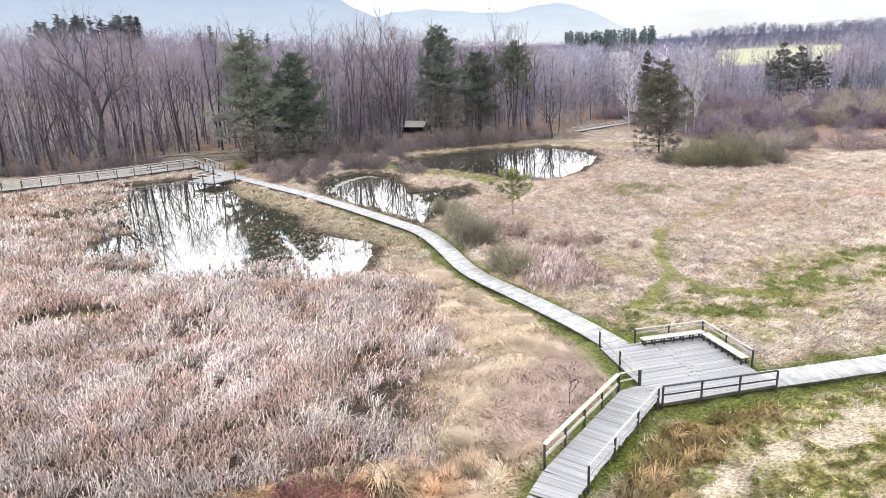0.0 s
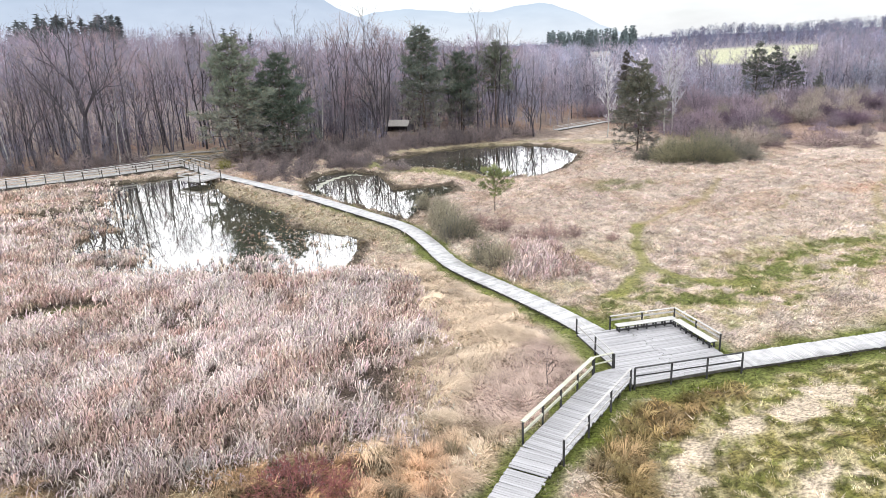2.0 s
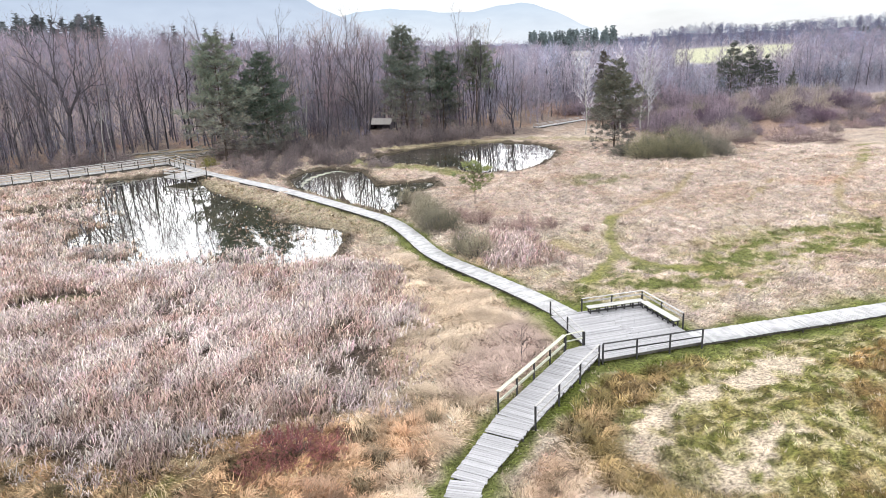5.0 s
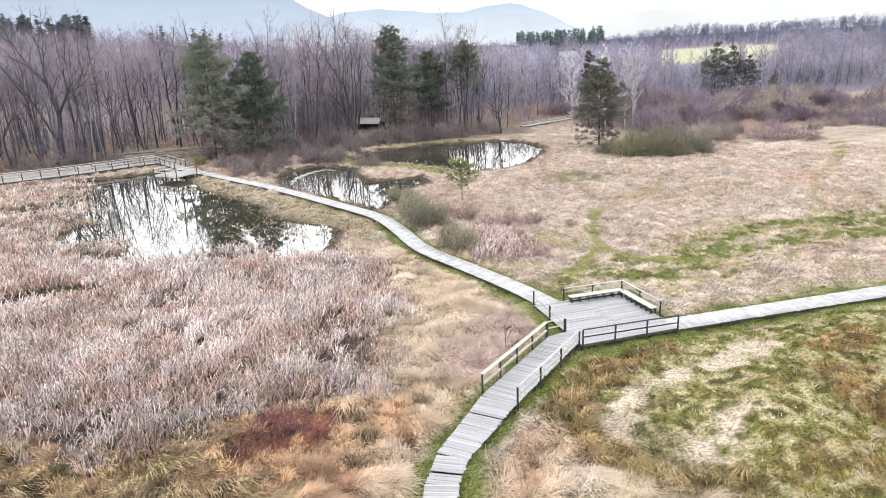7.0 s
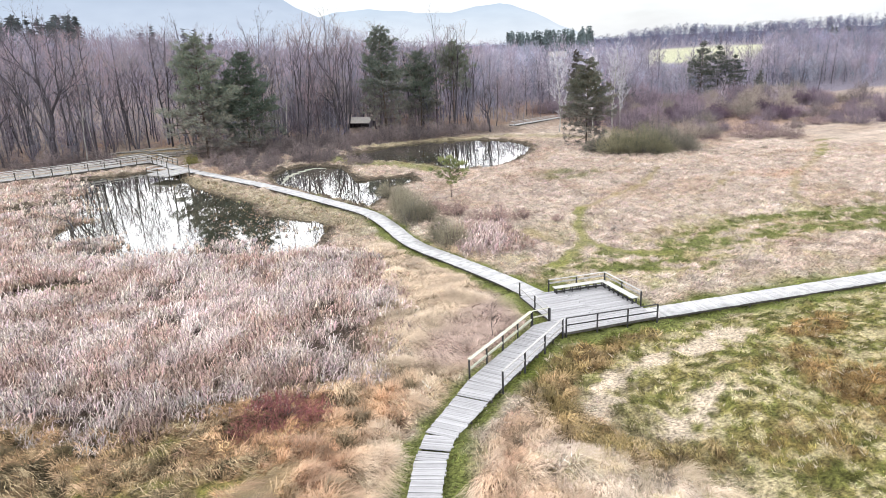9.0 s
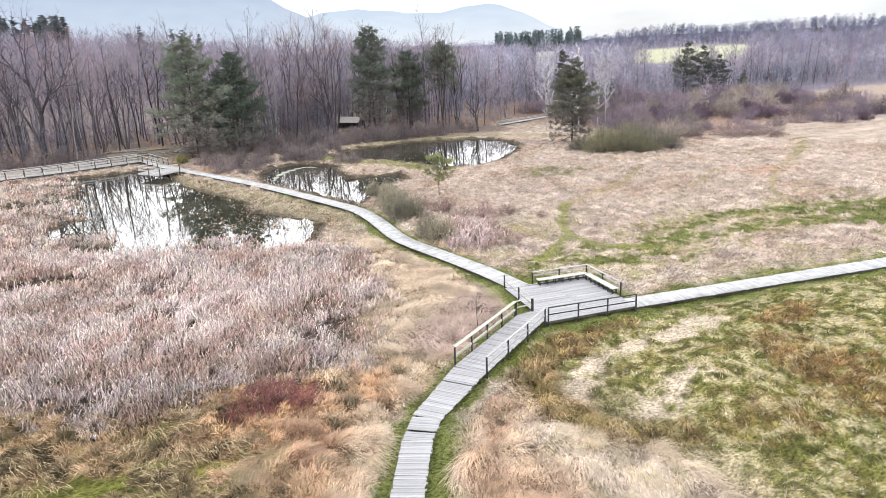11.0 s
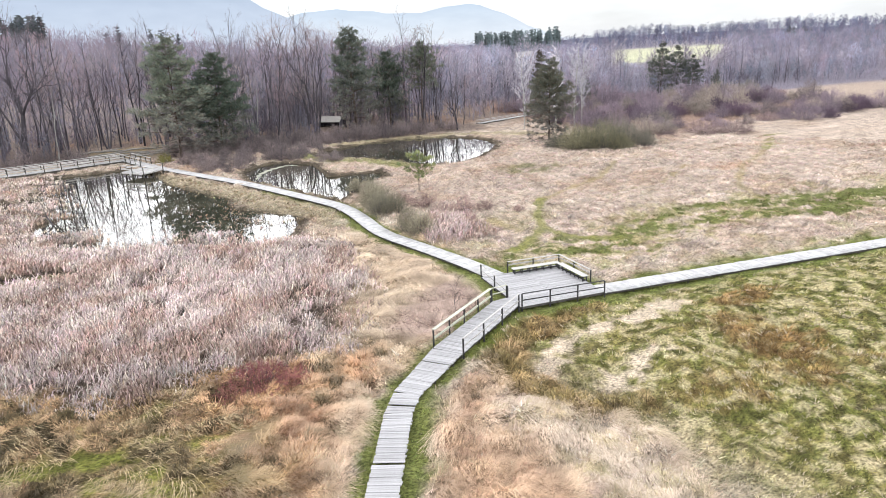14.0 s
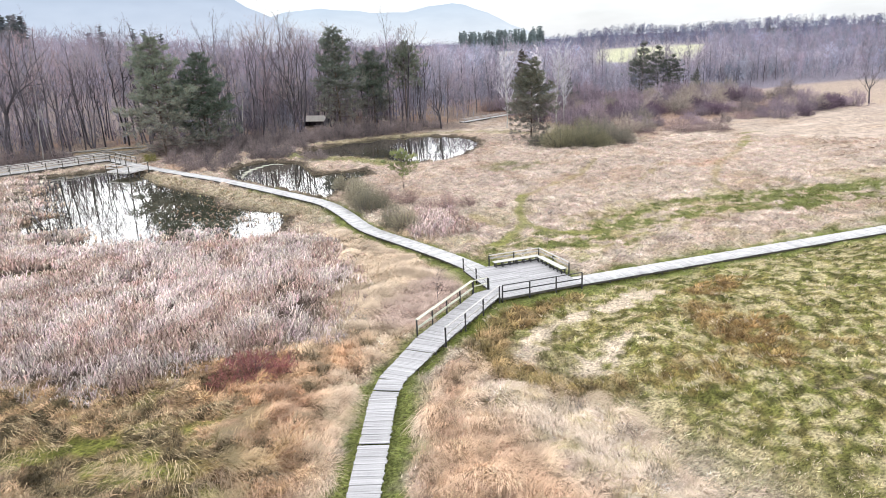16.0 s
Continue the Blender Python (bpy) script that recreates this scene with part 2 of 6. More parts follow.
def height(x, y):
    """The ground, without the fine hummocks."""
    z = -0.62 + 0.75 * step(15, 27, x) * step(28, 20, y) + 0.22 * step(26, 60, x)
    z = z + 0.22 * (fbm(x, y, 9.0, 3, 3) - 0.5)
    r = np.hypot(x, y)
    z = z + 6.0 * step(230, 700, r) * step(0.35, 0.8, x / np.maximum(r, 1))
    z = z + 0.5 * step(122, 150, y) + 10.0 * step(150, 330, r) * step(0.12, -0.2, x / np.maximum(r, 1)) * step(60, 120, y)
    z = z + 11.0 * step(740, 1020, r) * step(0.42, 0.62, x / np.maximum(r, 1))
    z = z + 0.8 * np.exp(-((x - 190) ** 2 + (y - 374) ** 2) / 900)
    for pond in PONDS:
        d = inside(x, y, pond)
        z = np.where(d > -1.6, np.minimum(z, -0.62 + (-0.62 - 0.62 * np.clip(d, -0.6, 1.2) + 0.52) * step(-1.6, 0.2, d)), z)
    for line in (WALK_UPPER, WALK_RIGHT, WALK_LOWER):
        d = to_line(x, y, line)
        z = np.where(d < 2.5, np.minimum(z, -0.52 + 0.4 * step(1.0, 2.5, d)), z)
    return z


def hummock(x, y):
    """Rounded tussock mounds with creases between them, for grass one metre tall."""
    return 2.2 * np.abs(2 * fbm(x, y, 1.9, 71, 2) - 1) - 0.45


def blend(col, tone, w):
    return col + (np.asarray(tone) - col) * w[..., None]


STRAW, PALE, WARM = (0.335, 0.27, 0.222), (0.445, 0.392, 0.34), (0.29, 0.2, 0.145)
GREEN, OLIVE, RUST = (0.098, 0.106, 0.028), (0.172, 0.154, 0.05), (0.2, 0.13, 0.058)
REED_TONE, PINK, LITTER, MUD = (0.495, 0.41, 0.385), (0.29, 0.213, 0.192), (0.14, 0.108, 0.098), (0.055, 0.045, 0.033)


def cover(x, y):
    """What grows at a place: its colour, and how high it stands."""
    n1, n2, n3 = fbm(x, y, 7.0, 11), fbm(x, y, 2.2, 21), fbm(x, y, 26.0, 31)
    col = np.empty(np.shape(x) + (3,))
    col[:] = STRAW
    tall = np.full(np.shape(x), 0.32)
    col = blend(col, PALE, step(0.45, 0.62, n2) * 0.6)
    col = blend(col, PINK, step(0.5, 0.66, n1) * 0.4)
    col = blend(col, WARM, step(0.52, 0.68, n3) * 0.6 * step(45, 75, y))
    # short greener turf in front, to the east of the walk
    n4 = fbm(x, y, 0.9, 131, 3)
    east = step(13, 21, x + 0.25 * (y - 10)) * step(27.5, 26, y) * step(6, 14, x)
    n5 = fbm(x + 0.2 * y, y, 0.45, 133, 2)
    col = blend(col, OLIVE, east * step(0.18, 0.34, n4 * 0.6 + n1 * 0.4) * 0.92)
    col = blend(col, (0.12, 0.128, 0.036), east * step(0.46, 0.56, 0.3 * fbm(x, y, 3.0, 41) + 0.3 * n4 + 0.4 * fbm(x, y, 0.45, 137, 2) + 0.03 * step(20, 27, x)) * 0.85)
    col = blend(col, (0.43, 0.37, 0.25), east * step(0.55, 0.63, n5 + 0.10 * (n2 - 0.5)) * 0.6)
    # Turf darkened between the pale tufts: gap shade put into the colour.
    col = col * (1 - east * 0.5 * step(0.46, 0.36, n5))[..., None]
    tall = tall - 0.14 * east
    fluffy = step(1.2, 2.6, to_line(x, y, WALK_LOWER)) * step(14.5, 12.5, x + (y - 12) * -0.1) * step(4, 7, x - (y - 12) * 0.45) * step(21, 18, y)
    fluffy = np.maximum(fluffy, step(0, 1.2, inside(x, y, [(5.0, 13.5), (8.0, 19.0), (10.8, 21.6), (11.8, 18.6), (12.6, 16.6), (15.5, 13.8), (16.4, 11.5), (15.5, 4), (2, 4)]) + 1.2 * (n2 - 0.5)))
    straw_side = step(8.6, 11.2, x + 0.15 * (y - 14) + 2.5 * (n2 - 0.5) + 2.0 * (n1 - 0.5)) * step(19.5, 16.5, y)
    col = blend(col, (0.40, 0.272, 0.185), fluffy)
    col = blend(col, (0.53, 0.44, 0.36), fluffy * straw_side * 0.9)
    # Clump mottling: straw tones vary, and tussock shading is put into the colour.
    col = col * (1 + fluffy * (1.5 - 0.7 * straw_side) * (0.5 * fbm(x, y, 1.3, 321, 3) + 0.5 * n4 - 0.5))[..., None]
    col = blend(col, (0.25, 0.22, 0.09), fluffy * straw_side * step(0.58, 0.66, n5) * 0.6)
    tall = tall + 0.2 * fluffy
    ring = to_line(x, y, [(21.4, 26.4), (18.7, 25.6), (15.6, 24.1), (13.3, 22.4), (12.5, 20.3), (12.5, 17.6), (14.2, 15.5), (17, 14.2), (19.8, 13.2), (22, 11.8)])
    wr = step(1.7, 0.7, ring + 2.6 * (n4 - 0.5) + 1.6 * (n2 - 0.5) + 1.3 * step(14, 19, x) * step(20, 16, y))
    col = blend(col, (0.215, 0.15, 0.074), wr * 0.95)
    col = blend(col, (0.16, 0.128, 0.048), wr * step(0.47, 0.6, n4) * 0.7)
    tall = tall + 0.38 * wr
    tuft = step(3.2, 1.0, to_line(x, y, [(27.2, 18.4), (28.4, 15.8), (26.7, 13.5)]) + 4 * (n4 - 0.5) + 3 * (n2 - 0.5))
    tuft = np.maximum(tuft, step(1.8, 0.6, to_line(x, y, [(29.7, 22.2), (34, 23.6)]) + 2 * (n2 - 0.5) + 2.5 * (n4 - 0.5)))
    tuft = np.maximum(tuft, 0.6 * step(2.0, 0.5, to_line(x, y, [(20.5, 12.6), (23.5, 13.0), (26.7, 14.6), (29.5, 13.5), (31, 11.5)]) + 3 * (n4 - 0.5) + 3 * (n2 - 0.5)))
    tuft = tuft * (0.25 + 0.75 * step(0.42, 0.52, fbm(x, y, 0.7, 135, 2)))
    col = blend(col, RUST, tuft * 0.95)
    tall = tall + 0.25 * tuft
    bare = step(1.1, 0.2, to_line(x, y, [(14.6, 19.2), (16.4, 21.8), (20.1, 23.0), (23.2, 23.3), (26.5, 23.9)]) + 3.2 * (n4 - 0.5) + 1.6 * (n2 - 0.5))
    bare = np.maximum(bare, step(1.1, 0.2, np.hypot(x - 20.7, y - 18.1) + 3.2 * (n4 - 0.5)))
    bare = np.maximum(bare, step(1.1, 0.2, to_line(x, y, [(17.6, 16.8), (18.9, 16.9)]) + 3.2 * (n4 - 0.5) + 1.8 * (n2 - 0.5)))
    col = blend(col, (0.46, 0.385, 0.32), bare * 0.8)
    tall = tall - 0.12 * bare
    open_meadow = step(16, 24, x) * step(30, 36, y)
    clump = 0.5 * fbm(x, y * 1.2, 1.3, 313, 3) + 0.5 * fbm(x, y, 0.6, 317, 2)
    col = blend(col, (0.32, 0.264, 0.232), open_meadow * 0.75)
    # Patchy tone; the finer clump term puts small tuft shadows into the colour.
    col = col * (1 + open_meadow * (0.35 * (fbm(x, y, 6.0, 311) - 0.5) + (1.7 - 0.8 * step(42, 62, y)) * (clump - 0.49) + 0.07))[..., None]
    col = blend(col, (0.25, 0.165, 0.11), open_meadow * step(0.54, 0.66, fbm(x, y, 5.0, 315)) * 0.35)
    col = blend(col, (0.36, 0.21, 0.14), step(1.0, 0.3, np.hypot((x - 66) / 9, (y - 63) / 3.5) + 1.2 * (n2 - 0.5)) * 0.45)
    col = blend(col, (0.23, 0.22, 0.085), open_meadow * step(0.55, 0.66, fbm(x, y, 3.4, 319) + 0.3 * (n4 - 0.5)) * step(60, 44, y) * 0.45)
    # broken green swathe and trodden paths in the meadow behind the platform
    band = to_line(x, y, [(24.5, 38.5), (28, 36.8), (33, 38.6), (38, 41.5), (44, 43.2), (50, 43.5), (56, 42.2), (66, 39.5), (80, 39), (110, 41)])
    streak = 0.4 * fbm(x * 0.8, y * 1.3, 2.4, 51, 3) + 0.3 * n4 + 0.3 * fbm(x, y, 0.7, 53, 2)
    swathe = step(5.6, 2.4, band + 3.5 * (n2 - 0.5) + 4.0 * (n1 - 0.5) - 0.6 * step(45, 55, x))
    swathe = np.maximum(swathe, 0.8 * step(32.5, 30.0, y + 2.5 * (n2 - 0.5)) * step(28.6, 29.4, y) * step(24, 26, x))
    swathe = np.maximum(swathe, step(3.2, 1.0, np.hypot((x - 27.5) / 1.3, y - 42.5) + 2 * (n2 - 0.5)) * 0.9)
    col = blend(col, (0.20, 0.185, 0.062), swathe * step(0.38, 0.48, streak) * 0.6)
    col = blend(col, (0.085, 0.1, 0.028), swathe * step(0.48, 0.56, streak + 0.05 * step(46, 58, x)) * 0.9)
    tall = tall - 0.1 * swathe * step(0.36, 0.46, streak)
    rough = 0.5 * (n4 - 0.5) + 0.6 * (n2 - 0.5)
    trod = np.minimum(to_line(x, y, [(34.8, 58.6), (33.0, 55.5), (30.9, 51.6), (28.8, 46.6), (26.5, 44.5), (22.9, 40.8)]), to_line(x, y, [(28.8, 46.6), (30.8, 42.5), (33.5, 40)]))
    trod = np.minimum(trod, to_line(x, y, [(95, 84), (91.2, 80.7), (86, 75.5), (80.7, 70.6)]) * 0.75)
    faint = np.minimum(to_line(x, y, [(56.1, 74.7), (47.7, 66.1), (41.7, 62.3), (34.4, 58.3)]), to_line(x, y, [(80.7, 70.6), (67.9, 62.0), (59.3, 53.2), (55.6, 45.9)]))
    faint = np.minimum(faint, np.minimum(to_line(x, y, [(23.4, 50), (25.6, 52.5), (26.4, 47)]), to_line(x, y, [(62, 66.5), (52, 58.5), (42.5, 56.5)]) + 0.25))
    wt = step(0.85, 0.3, trod + 1.5 * rough)
    wf = step(0.8, 0.15, faint + 1.4 * rough)
    col = blend(col, (0.20, 0.165, 0.08), wf * 0.65)
    col = blend(col, (0.15, 0.15, 0.05), wt * 0.85)
    tall = tall - 0.2 * np.maximum(wt, wf)
    col = blend(col, GREEN, step(4.5, 2, np.hypot((x - 43) / 1.6, y - 77)) * step(0.4, 0.6, n2) * 0.6)
    # west of the walk: flattened grass, pinkish towards the ramp
    west = step(0, 3, -(x - 10.5) + (y - 24) * 0.45) * step(58, 50, y) * step(20, 24, y)
    col = blend(col, (0.385, 0.30, 0.21), west * 0.7)
    col = blend(col, PINK, step(3.6, 1.6, to_line(x, y, [(10, 28.3), (13.0, 31), (14.4, 32.8)]) + 2 * (n2 - 0.5)) * 0.9)
    front = step(31, 26, y + 0.2 * (x + 4)) * step(1.5, 3, to_line(x, y, WALK_LOWER)) * step(8, 4, x - (y - 18) * 0.6)
    col = blend(col, (0.26, 0.178, 0.1), front * 0.85)
    col = blend(col, (0.40, 0.245, 0.15), front * step(0.34, 0.5, 0.5 * n1 + 0.5 * n4) * 0.85 * step(-6, -1.5, x))
    col = blend(col, (0.47, 0.39, 0.30), front * step(4.4, 2.2, to_line(x, y, WALK_LOWER) + 3 * (n2 - 0.5)) * 0.8)
    sward = 0.55 * fbm(x + 0.3 * y, y, 4.0, 61) + 0.45 * n4
    col = blend(col, (0.11, 0.098, 0.034), front * step(0.45, 0.55, sward) * step(2.5, -4, x + 1.5 * (n2 - 0.5)) * 0.92)
    col = blend(col, (0.1, 0.112, 0.024), front * step(0.53, 0.62, sward) * step(-2, -7, x) * 0.8)
    # Near-black blotches for the deep gaps: shade put into the colour.
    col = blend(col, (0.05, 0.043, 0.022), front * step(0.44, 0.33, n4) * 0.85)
    col = blend(col, (0.17, 0.09, 0.06), front * step(0.56, 0.66, fbm(x, y, 2.6, 63)) * 0.6 * step(-6, -2, x))
    col = col * (1 + front * 1.1 * (fbm(x, y, 0.8, 323, 2) - 0.5))[..., None]
    moss = front * step(0.45, 0.55, sward) * step(2.5, -5, x + 1.5 * (n2 - 0.5))
    tall = (tall + 0.12 * front) * (1 - 0.85 * moss)
    west_clump = west * (0.5 * fbm(x * 0.8, y * 1.5, 1.5, 325, 3) + 0.5 * n4 - 0.5)
    col = col * (1.0 + 1.3 * west_clump)[..., None]
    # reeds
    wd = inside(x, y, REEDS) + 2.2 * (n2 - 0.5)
    # Floor between the reeds darkened: gap shade put into the colour.
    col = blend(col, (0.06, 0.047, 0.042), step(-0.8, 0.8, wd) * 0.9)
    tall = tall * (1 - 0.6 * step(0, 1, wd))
    glade = step(1, 0, np.hypot((x + 17) / 4.5, (y - 52) / 2.2) + 0.8 * (n2 - 0.5))
    col = blend(col, GREEN, glade * 0.7)
    # verges of the boardwalk, mown green
    verge = np.minimum(np.minimum(to_line(x, y, WALK_LOWER), to_line(x, y, WALK_UPPER[:9])), to_line(x, y, WALK_RIGHT))
    wv = step(2.3, 1.25, verge + 1.2 * (n2 - 0.5) + 1.2 * (n4 - 0.5))
    wv = np.maximum(wv, step(2.2, 0.8, -inside(x, y, [(17.2, 28.2), (24.1, 28), (24.1, 35.2), (17.2, 35.4)]) + 1.2 * (n2 - 0.5)))
    col = blend(col, (0.095, 0.12, 0.022), wv * 0.9)
    tall = tall * (1 - 0.55 * wv)
    # banks and mud
    for pond in PONDS:
        d = inside(x, y, pond)
        col = blend(col, MUD, step(-1.6, -0.3, d + 1.6 * (n4 - 0.5) + 0.8 * (n2 - 0.5)) * 0.92)
        tall = np.where(d > 0.1, 0, tall)
    spit = to_line(x, y, [(14.5, 108.5), (18, 103), (24, 98), (28, 90)])
    col = blend(col, (0.15, 0.165, 0.045), step(2.6, 0.8, spit + 2 * (n2 - 0.5)) * 0.7 * step(-0.2, -1.0, np.maximum(inside(x, y, POND_B), inside(x, y, POND_C))))
    far = step(1.5, 0.3, to_line(x, y, [(22, 120.5), (36, 123.5), (48, 121), (56, 116), (62, 108)]) / 2 + 1.2 * (n2 - 0.5))
    col = blend(col, (0.25, 0.222, 0.135), far * 0.7)
    bank = inside(x, y, [(-10, 106), (-8, 96), (-3, 86), (1, 78), (2, 72), (8, 64), (8.5, 58), (11, 58), (12, 66), (9.5, 72), (4.5, 81.5), (0, 90), (-6, 101)])
    col = blend(col, (0.29, 0.25, 0.18), step(-0.5, 1.0, bank) * 0.75)
    # the wood's floor and the thicket
    wood = np.maximum(step(123, 129, y + 0.04 * (x + 20) + 6 * (n1 - 0.5)) * step(62, 54, x), step(0, 12, y - 125 - 0.15 * np.abs(x - 60)) * step(50, 60, x) * step(210, 140, x))
    col = blend(col, LITTER, wood * (0.75 + 0.25 * step(0.4, 0.6, n2)))
    col = blend(col, (0.2, 0.125, 0.09), wood * step(0.53, 0.66, n1) * 0.6)
    tall = tall * (1 - 0.6 * wood)
    clear = step(1.0, 0.6, np.hypot((x + 15) / 11, (y - 134) / 9) + 0.6 * (n2 - 0.5))
    col = blend(col, (0.21, 0.165, 0.105), clear * 0.85)
    thick = step(0, 14, y - 86 - 0.25 * (x - 70) * step(70, 100, x)) * step(66, 76, x) * step(190, 150, x)
    col = blend(col, (0.2, 0.125, 0.10), thick * 0.7)
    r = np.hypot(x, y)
    # Far ground tinted lilac: distance haze put into the colour.
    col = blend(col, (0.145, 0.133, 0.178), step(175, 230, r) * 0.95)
    bearing = np.degrees(np.arctan2(x, y))
    col = blend(col, (0.225, 0.187, 0.18), step(150, 185, r) * step(16, 10, bearing) * step(420, 340, r) * 0.9)
    field = step(4.2, 3.7, np.abs(bearing - 38.2)) * step(410, 440, r) * step(760, 720, r)
    col = blend(col, (0.34, 0.345, 0.25), field)
    field = step(1, 0.8, np.hypot((x - 190) / 55, (y - 122) / 34) + 0.3 * (n1 - 0.5))
    col = blend(col, (0.33, 0.262, 0.21), field * 0.8)
    return col, np.clip(tall, 0, 1)


def axis(lo, hi, mid_lo, mid_hi, fine, reach):
    """Coordinates with half the spacing between mid_lo and mid_hi, and growing steps outside lo to hi."""
    inner = np.concatenate([np.arange(lo, mid_lo, fine), np.arange(mid_lo, mid_hi, fine / 2), np.arange(mid_hi, hi, fine)])
    out, s = [], fine
    p = hi
    while p < reach:
        out.append(p)
        s *= 1.14
        p += s
    low, s, p = [], fine, lo - fine
    while p > -reach:
        low.append(p)
        s *= 1.14
        p -= s
    return np.array(low[::-1] + list(inner) + out + [reach])


def build_ground():
    xs, ys = axis(-30, 64, -16, 38, 0.5, 4600), axis(4, 122, 4, 44, 0.5, 4600)
    gx, gy = np.meshgrid(xs, ys)
    x, y = gx.ravel(), gy.ravel()
    col, tall = cover(x, y)
    z = height(x, y) + hummock(x, y) * tall * (np.hypot(x, y) < 160)
    nx, ny = len(xs), len(ys)
    i = (np.arange(ny - 1)[:, None] * nx + np.arange(nx - 1)).ravel()
    # Ground under tall grass darkened: shade between the blades put into the colour.
    gap_shade = 1 - 0.42 * step(0.28, 0.5, tall) * (np.hypot(x, y) < 90)
    me = mesh_of("ground", np.c_[x, y, z], np.c_[i, i + 1, i + nx + 1, i + nx], GROUND, col * gap_shade[:, None], True)
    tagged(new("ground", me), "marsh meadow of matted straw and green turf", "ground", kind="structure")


build_ground()


def pond(name, outline, label):
    cx, cy = np.mean(np.array(outline), axis=0)
    bm = bmesh.new()
    vs = []
    for x, y in outline:
        d = math.hypot(x - cx, y - cy)
        vs.append(bm.verts.new((x + (x - cx) / d * 1.6, y + (y - cy) / d * 1.6, WATER_Z)))
    bm.faces.new(vs)
    bmesh.ops.triangulate(bm, faces=bm.faces[:])
    me = bpy.data.meshes.new(name)
    bm.to_mesh(me)
    bm.free()
    me.materials.append(WATER)
    tagged(new(name, me), label, "pond", kind="structure")


pond("water_1", POND_A, "still dark pond water mirroring the pale sky")
pond("water_2", POND_B, "small still pond beside the boardwalk")
pond("water_3", POND_C, "round still pond at the wood's edge")


def hills(name, dist, a0, a1, crest, low, high, label):
    """A far ridge; crest gives its height in metres over the bearing in degrees east of north."""
    a = np.linspace(a0, a1, 160)
    h = crest(a)
    x, y = dist * np.sin(np.radians(a)), dist * np.cos(np.radians(a))
    rows = []
    for f, back in ((0.0, -500), (0.35, -330), (0.7, -150), (1.0, 0)):
        k = 1 + back / dist
        rows.append(np.c_[x * k, y * k, -5 + (h + 5) * f])
    v = np.concatenate(rows)
    n = len(a)
    i = (np.arange(3)[:, None] * n + np.arange(n - 1)).ravel()
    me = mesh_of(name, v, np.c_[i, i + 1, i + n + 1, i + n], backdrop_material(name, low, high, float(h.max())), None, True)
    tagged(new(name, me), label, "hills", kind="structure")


def bump_at(a, centre, width, h):
    return h * np.exp(-((a - centre) / width) ** 2)


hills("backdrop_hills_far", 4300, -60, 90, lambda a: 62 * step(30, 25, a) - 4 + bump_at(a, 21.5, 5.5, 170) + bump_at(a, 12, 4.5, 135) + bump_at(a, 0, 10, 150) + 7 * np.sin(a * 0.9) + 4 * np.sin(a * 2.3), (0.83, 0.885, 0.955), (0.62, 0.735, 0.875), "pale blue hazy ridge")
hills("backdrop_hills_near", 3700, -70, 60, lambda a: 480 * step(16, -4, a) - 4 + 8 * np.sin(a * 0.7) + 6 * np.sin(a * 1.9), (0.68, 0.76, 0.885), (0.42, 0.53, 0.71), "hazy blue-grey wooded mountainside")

# ---- timber building blocks ----


def board(bm, length, width, thick, m, bevel=0.0):
    """A board along its x axis, with its middle at m."""
    r = bmesh.ops.create_cube(bm, size=1.0, matrix=m @ Matrix.Diagonal((length, width, thick, 1)))
    if bevel:
        edges = list({e for v in r["verts"] for e in v.link_edges})
        bmesh.ops.bevel(bm, geom=edges, offset=bevel, segments=1, affect="EDGES")


def along(p, q):
    """The pose at the middle from p to q with x along it, and the length."""
    p, q = Vector(p), Vector(q)
    d = q - p
    yaw = math.atan2(d.y, d.x)
    pitch = math.atan2(d.z, math.hypot(d.x, d.y))
    return Matrix.Translation((p + q) / 2) @ Euler((0, -pitch, yaw)).to_matrix().to_4x4(), d.length


def beam(name, p, q, width, thick, material, parent, label=""):
    m, n = along(p, q)
    bm = bmesh.new()
    board(bm, n, width, thick, m, 0.008)
    return part(name, bm, material, parent, label)


def post(x, y, z0, z1, parent, material=None, size=0.10, name="post"):
    bm = bmesh.new()
    board(bm, size, size, z1 - z0, Matrix.Translation((x, y, (z0 + z1) / 2)), 0.012)
    return part(name, bm, material or DARK_POST, parent)


def plank_mesh():
    bm = bmesh.new()
    board(bm, 1.0, 1.0, 1.0, Matrix.Identity(4))
    me = bpy.data.meshes.new("plank")
    bm.to_mesh(me)
    bm.free()
    me.materials.append(DECK)
    return me


PLANK = plank_mesh()
rng = np.random.default_rng(4)


def lay(parent, x, y, z, yaw, length, width, thick=0.038, name="plank"):
    ob = bpy.data.objects.new(name, PLANK)
    LINK(ob)
    ob.parent = parent
    j = rng.normal(0, 1, 4)
    ob.matrix_basis = Matrix.Translation((x + 0.012 * j[0], y + 0.012 * j[1], z + 0.004 * j[2])) @ Matrix.Rotation(yaw + 0.006 * j[3], 4, "Z") @ Matrix.Diagonal((length + 0.03 * j[0], width, thick, 1))
    return ob


def spots(line, pitch):
    """Places every pitch metres along a line of (x, y, z, width), with its yaw across."""
    out, rest = [], 0.0
    for a, b in zip(line, line[1:]):
        a, b = np.array(a, float), np.array(b, float)
        n = math.hypot(*(b - a)[:2])
        s = rest
        while s < n:
            f = s / n
            p = a + (b - a) * f
            out.append((p[0], p[1], p[2], math.atan2(b[1] - a[1], b[0] - a[0]) + math.pi / 2, p[3]))
            s += pitch
        rest = s - n
    return out


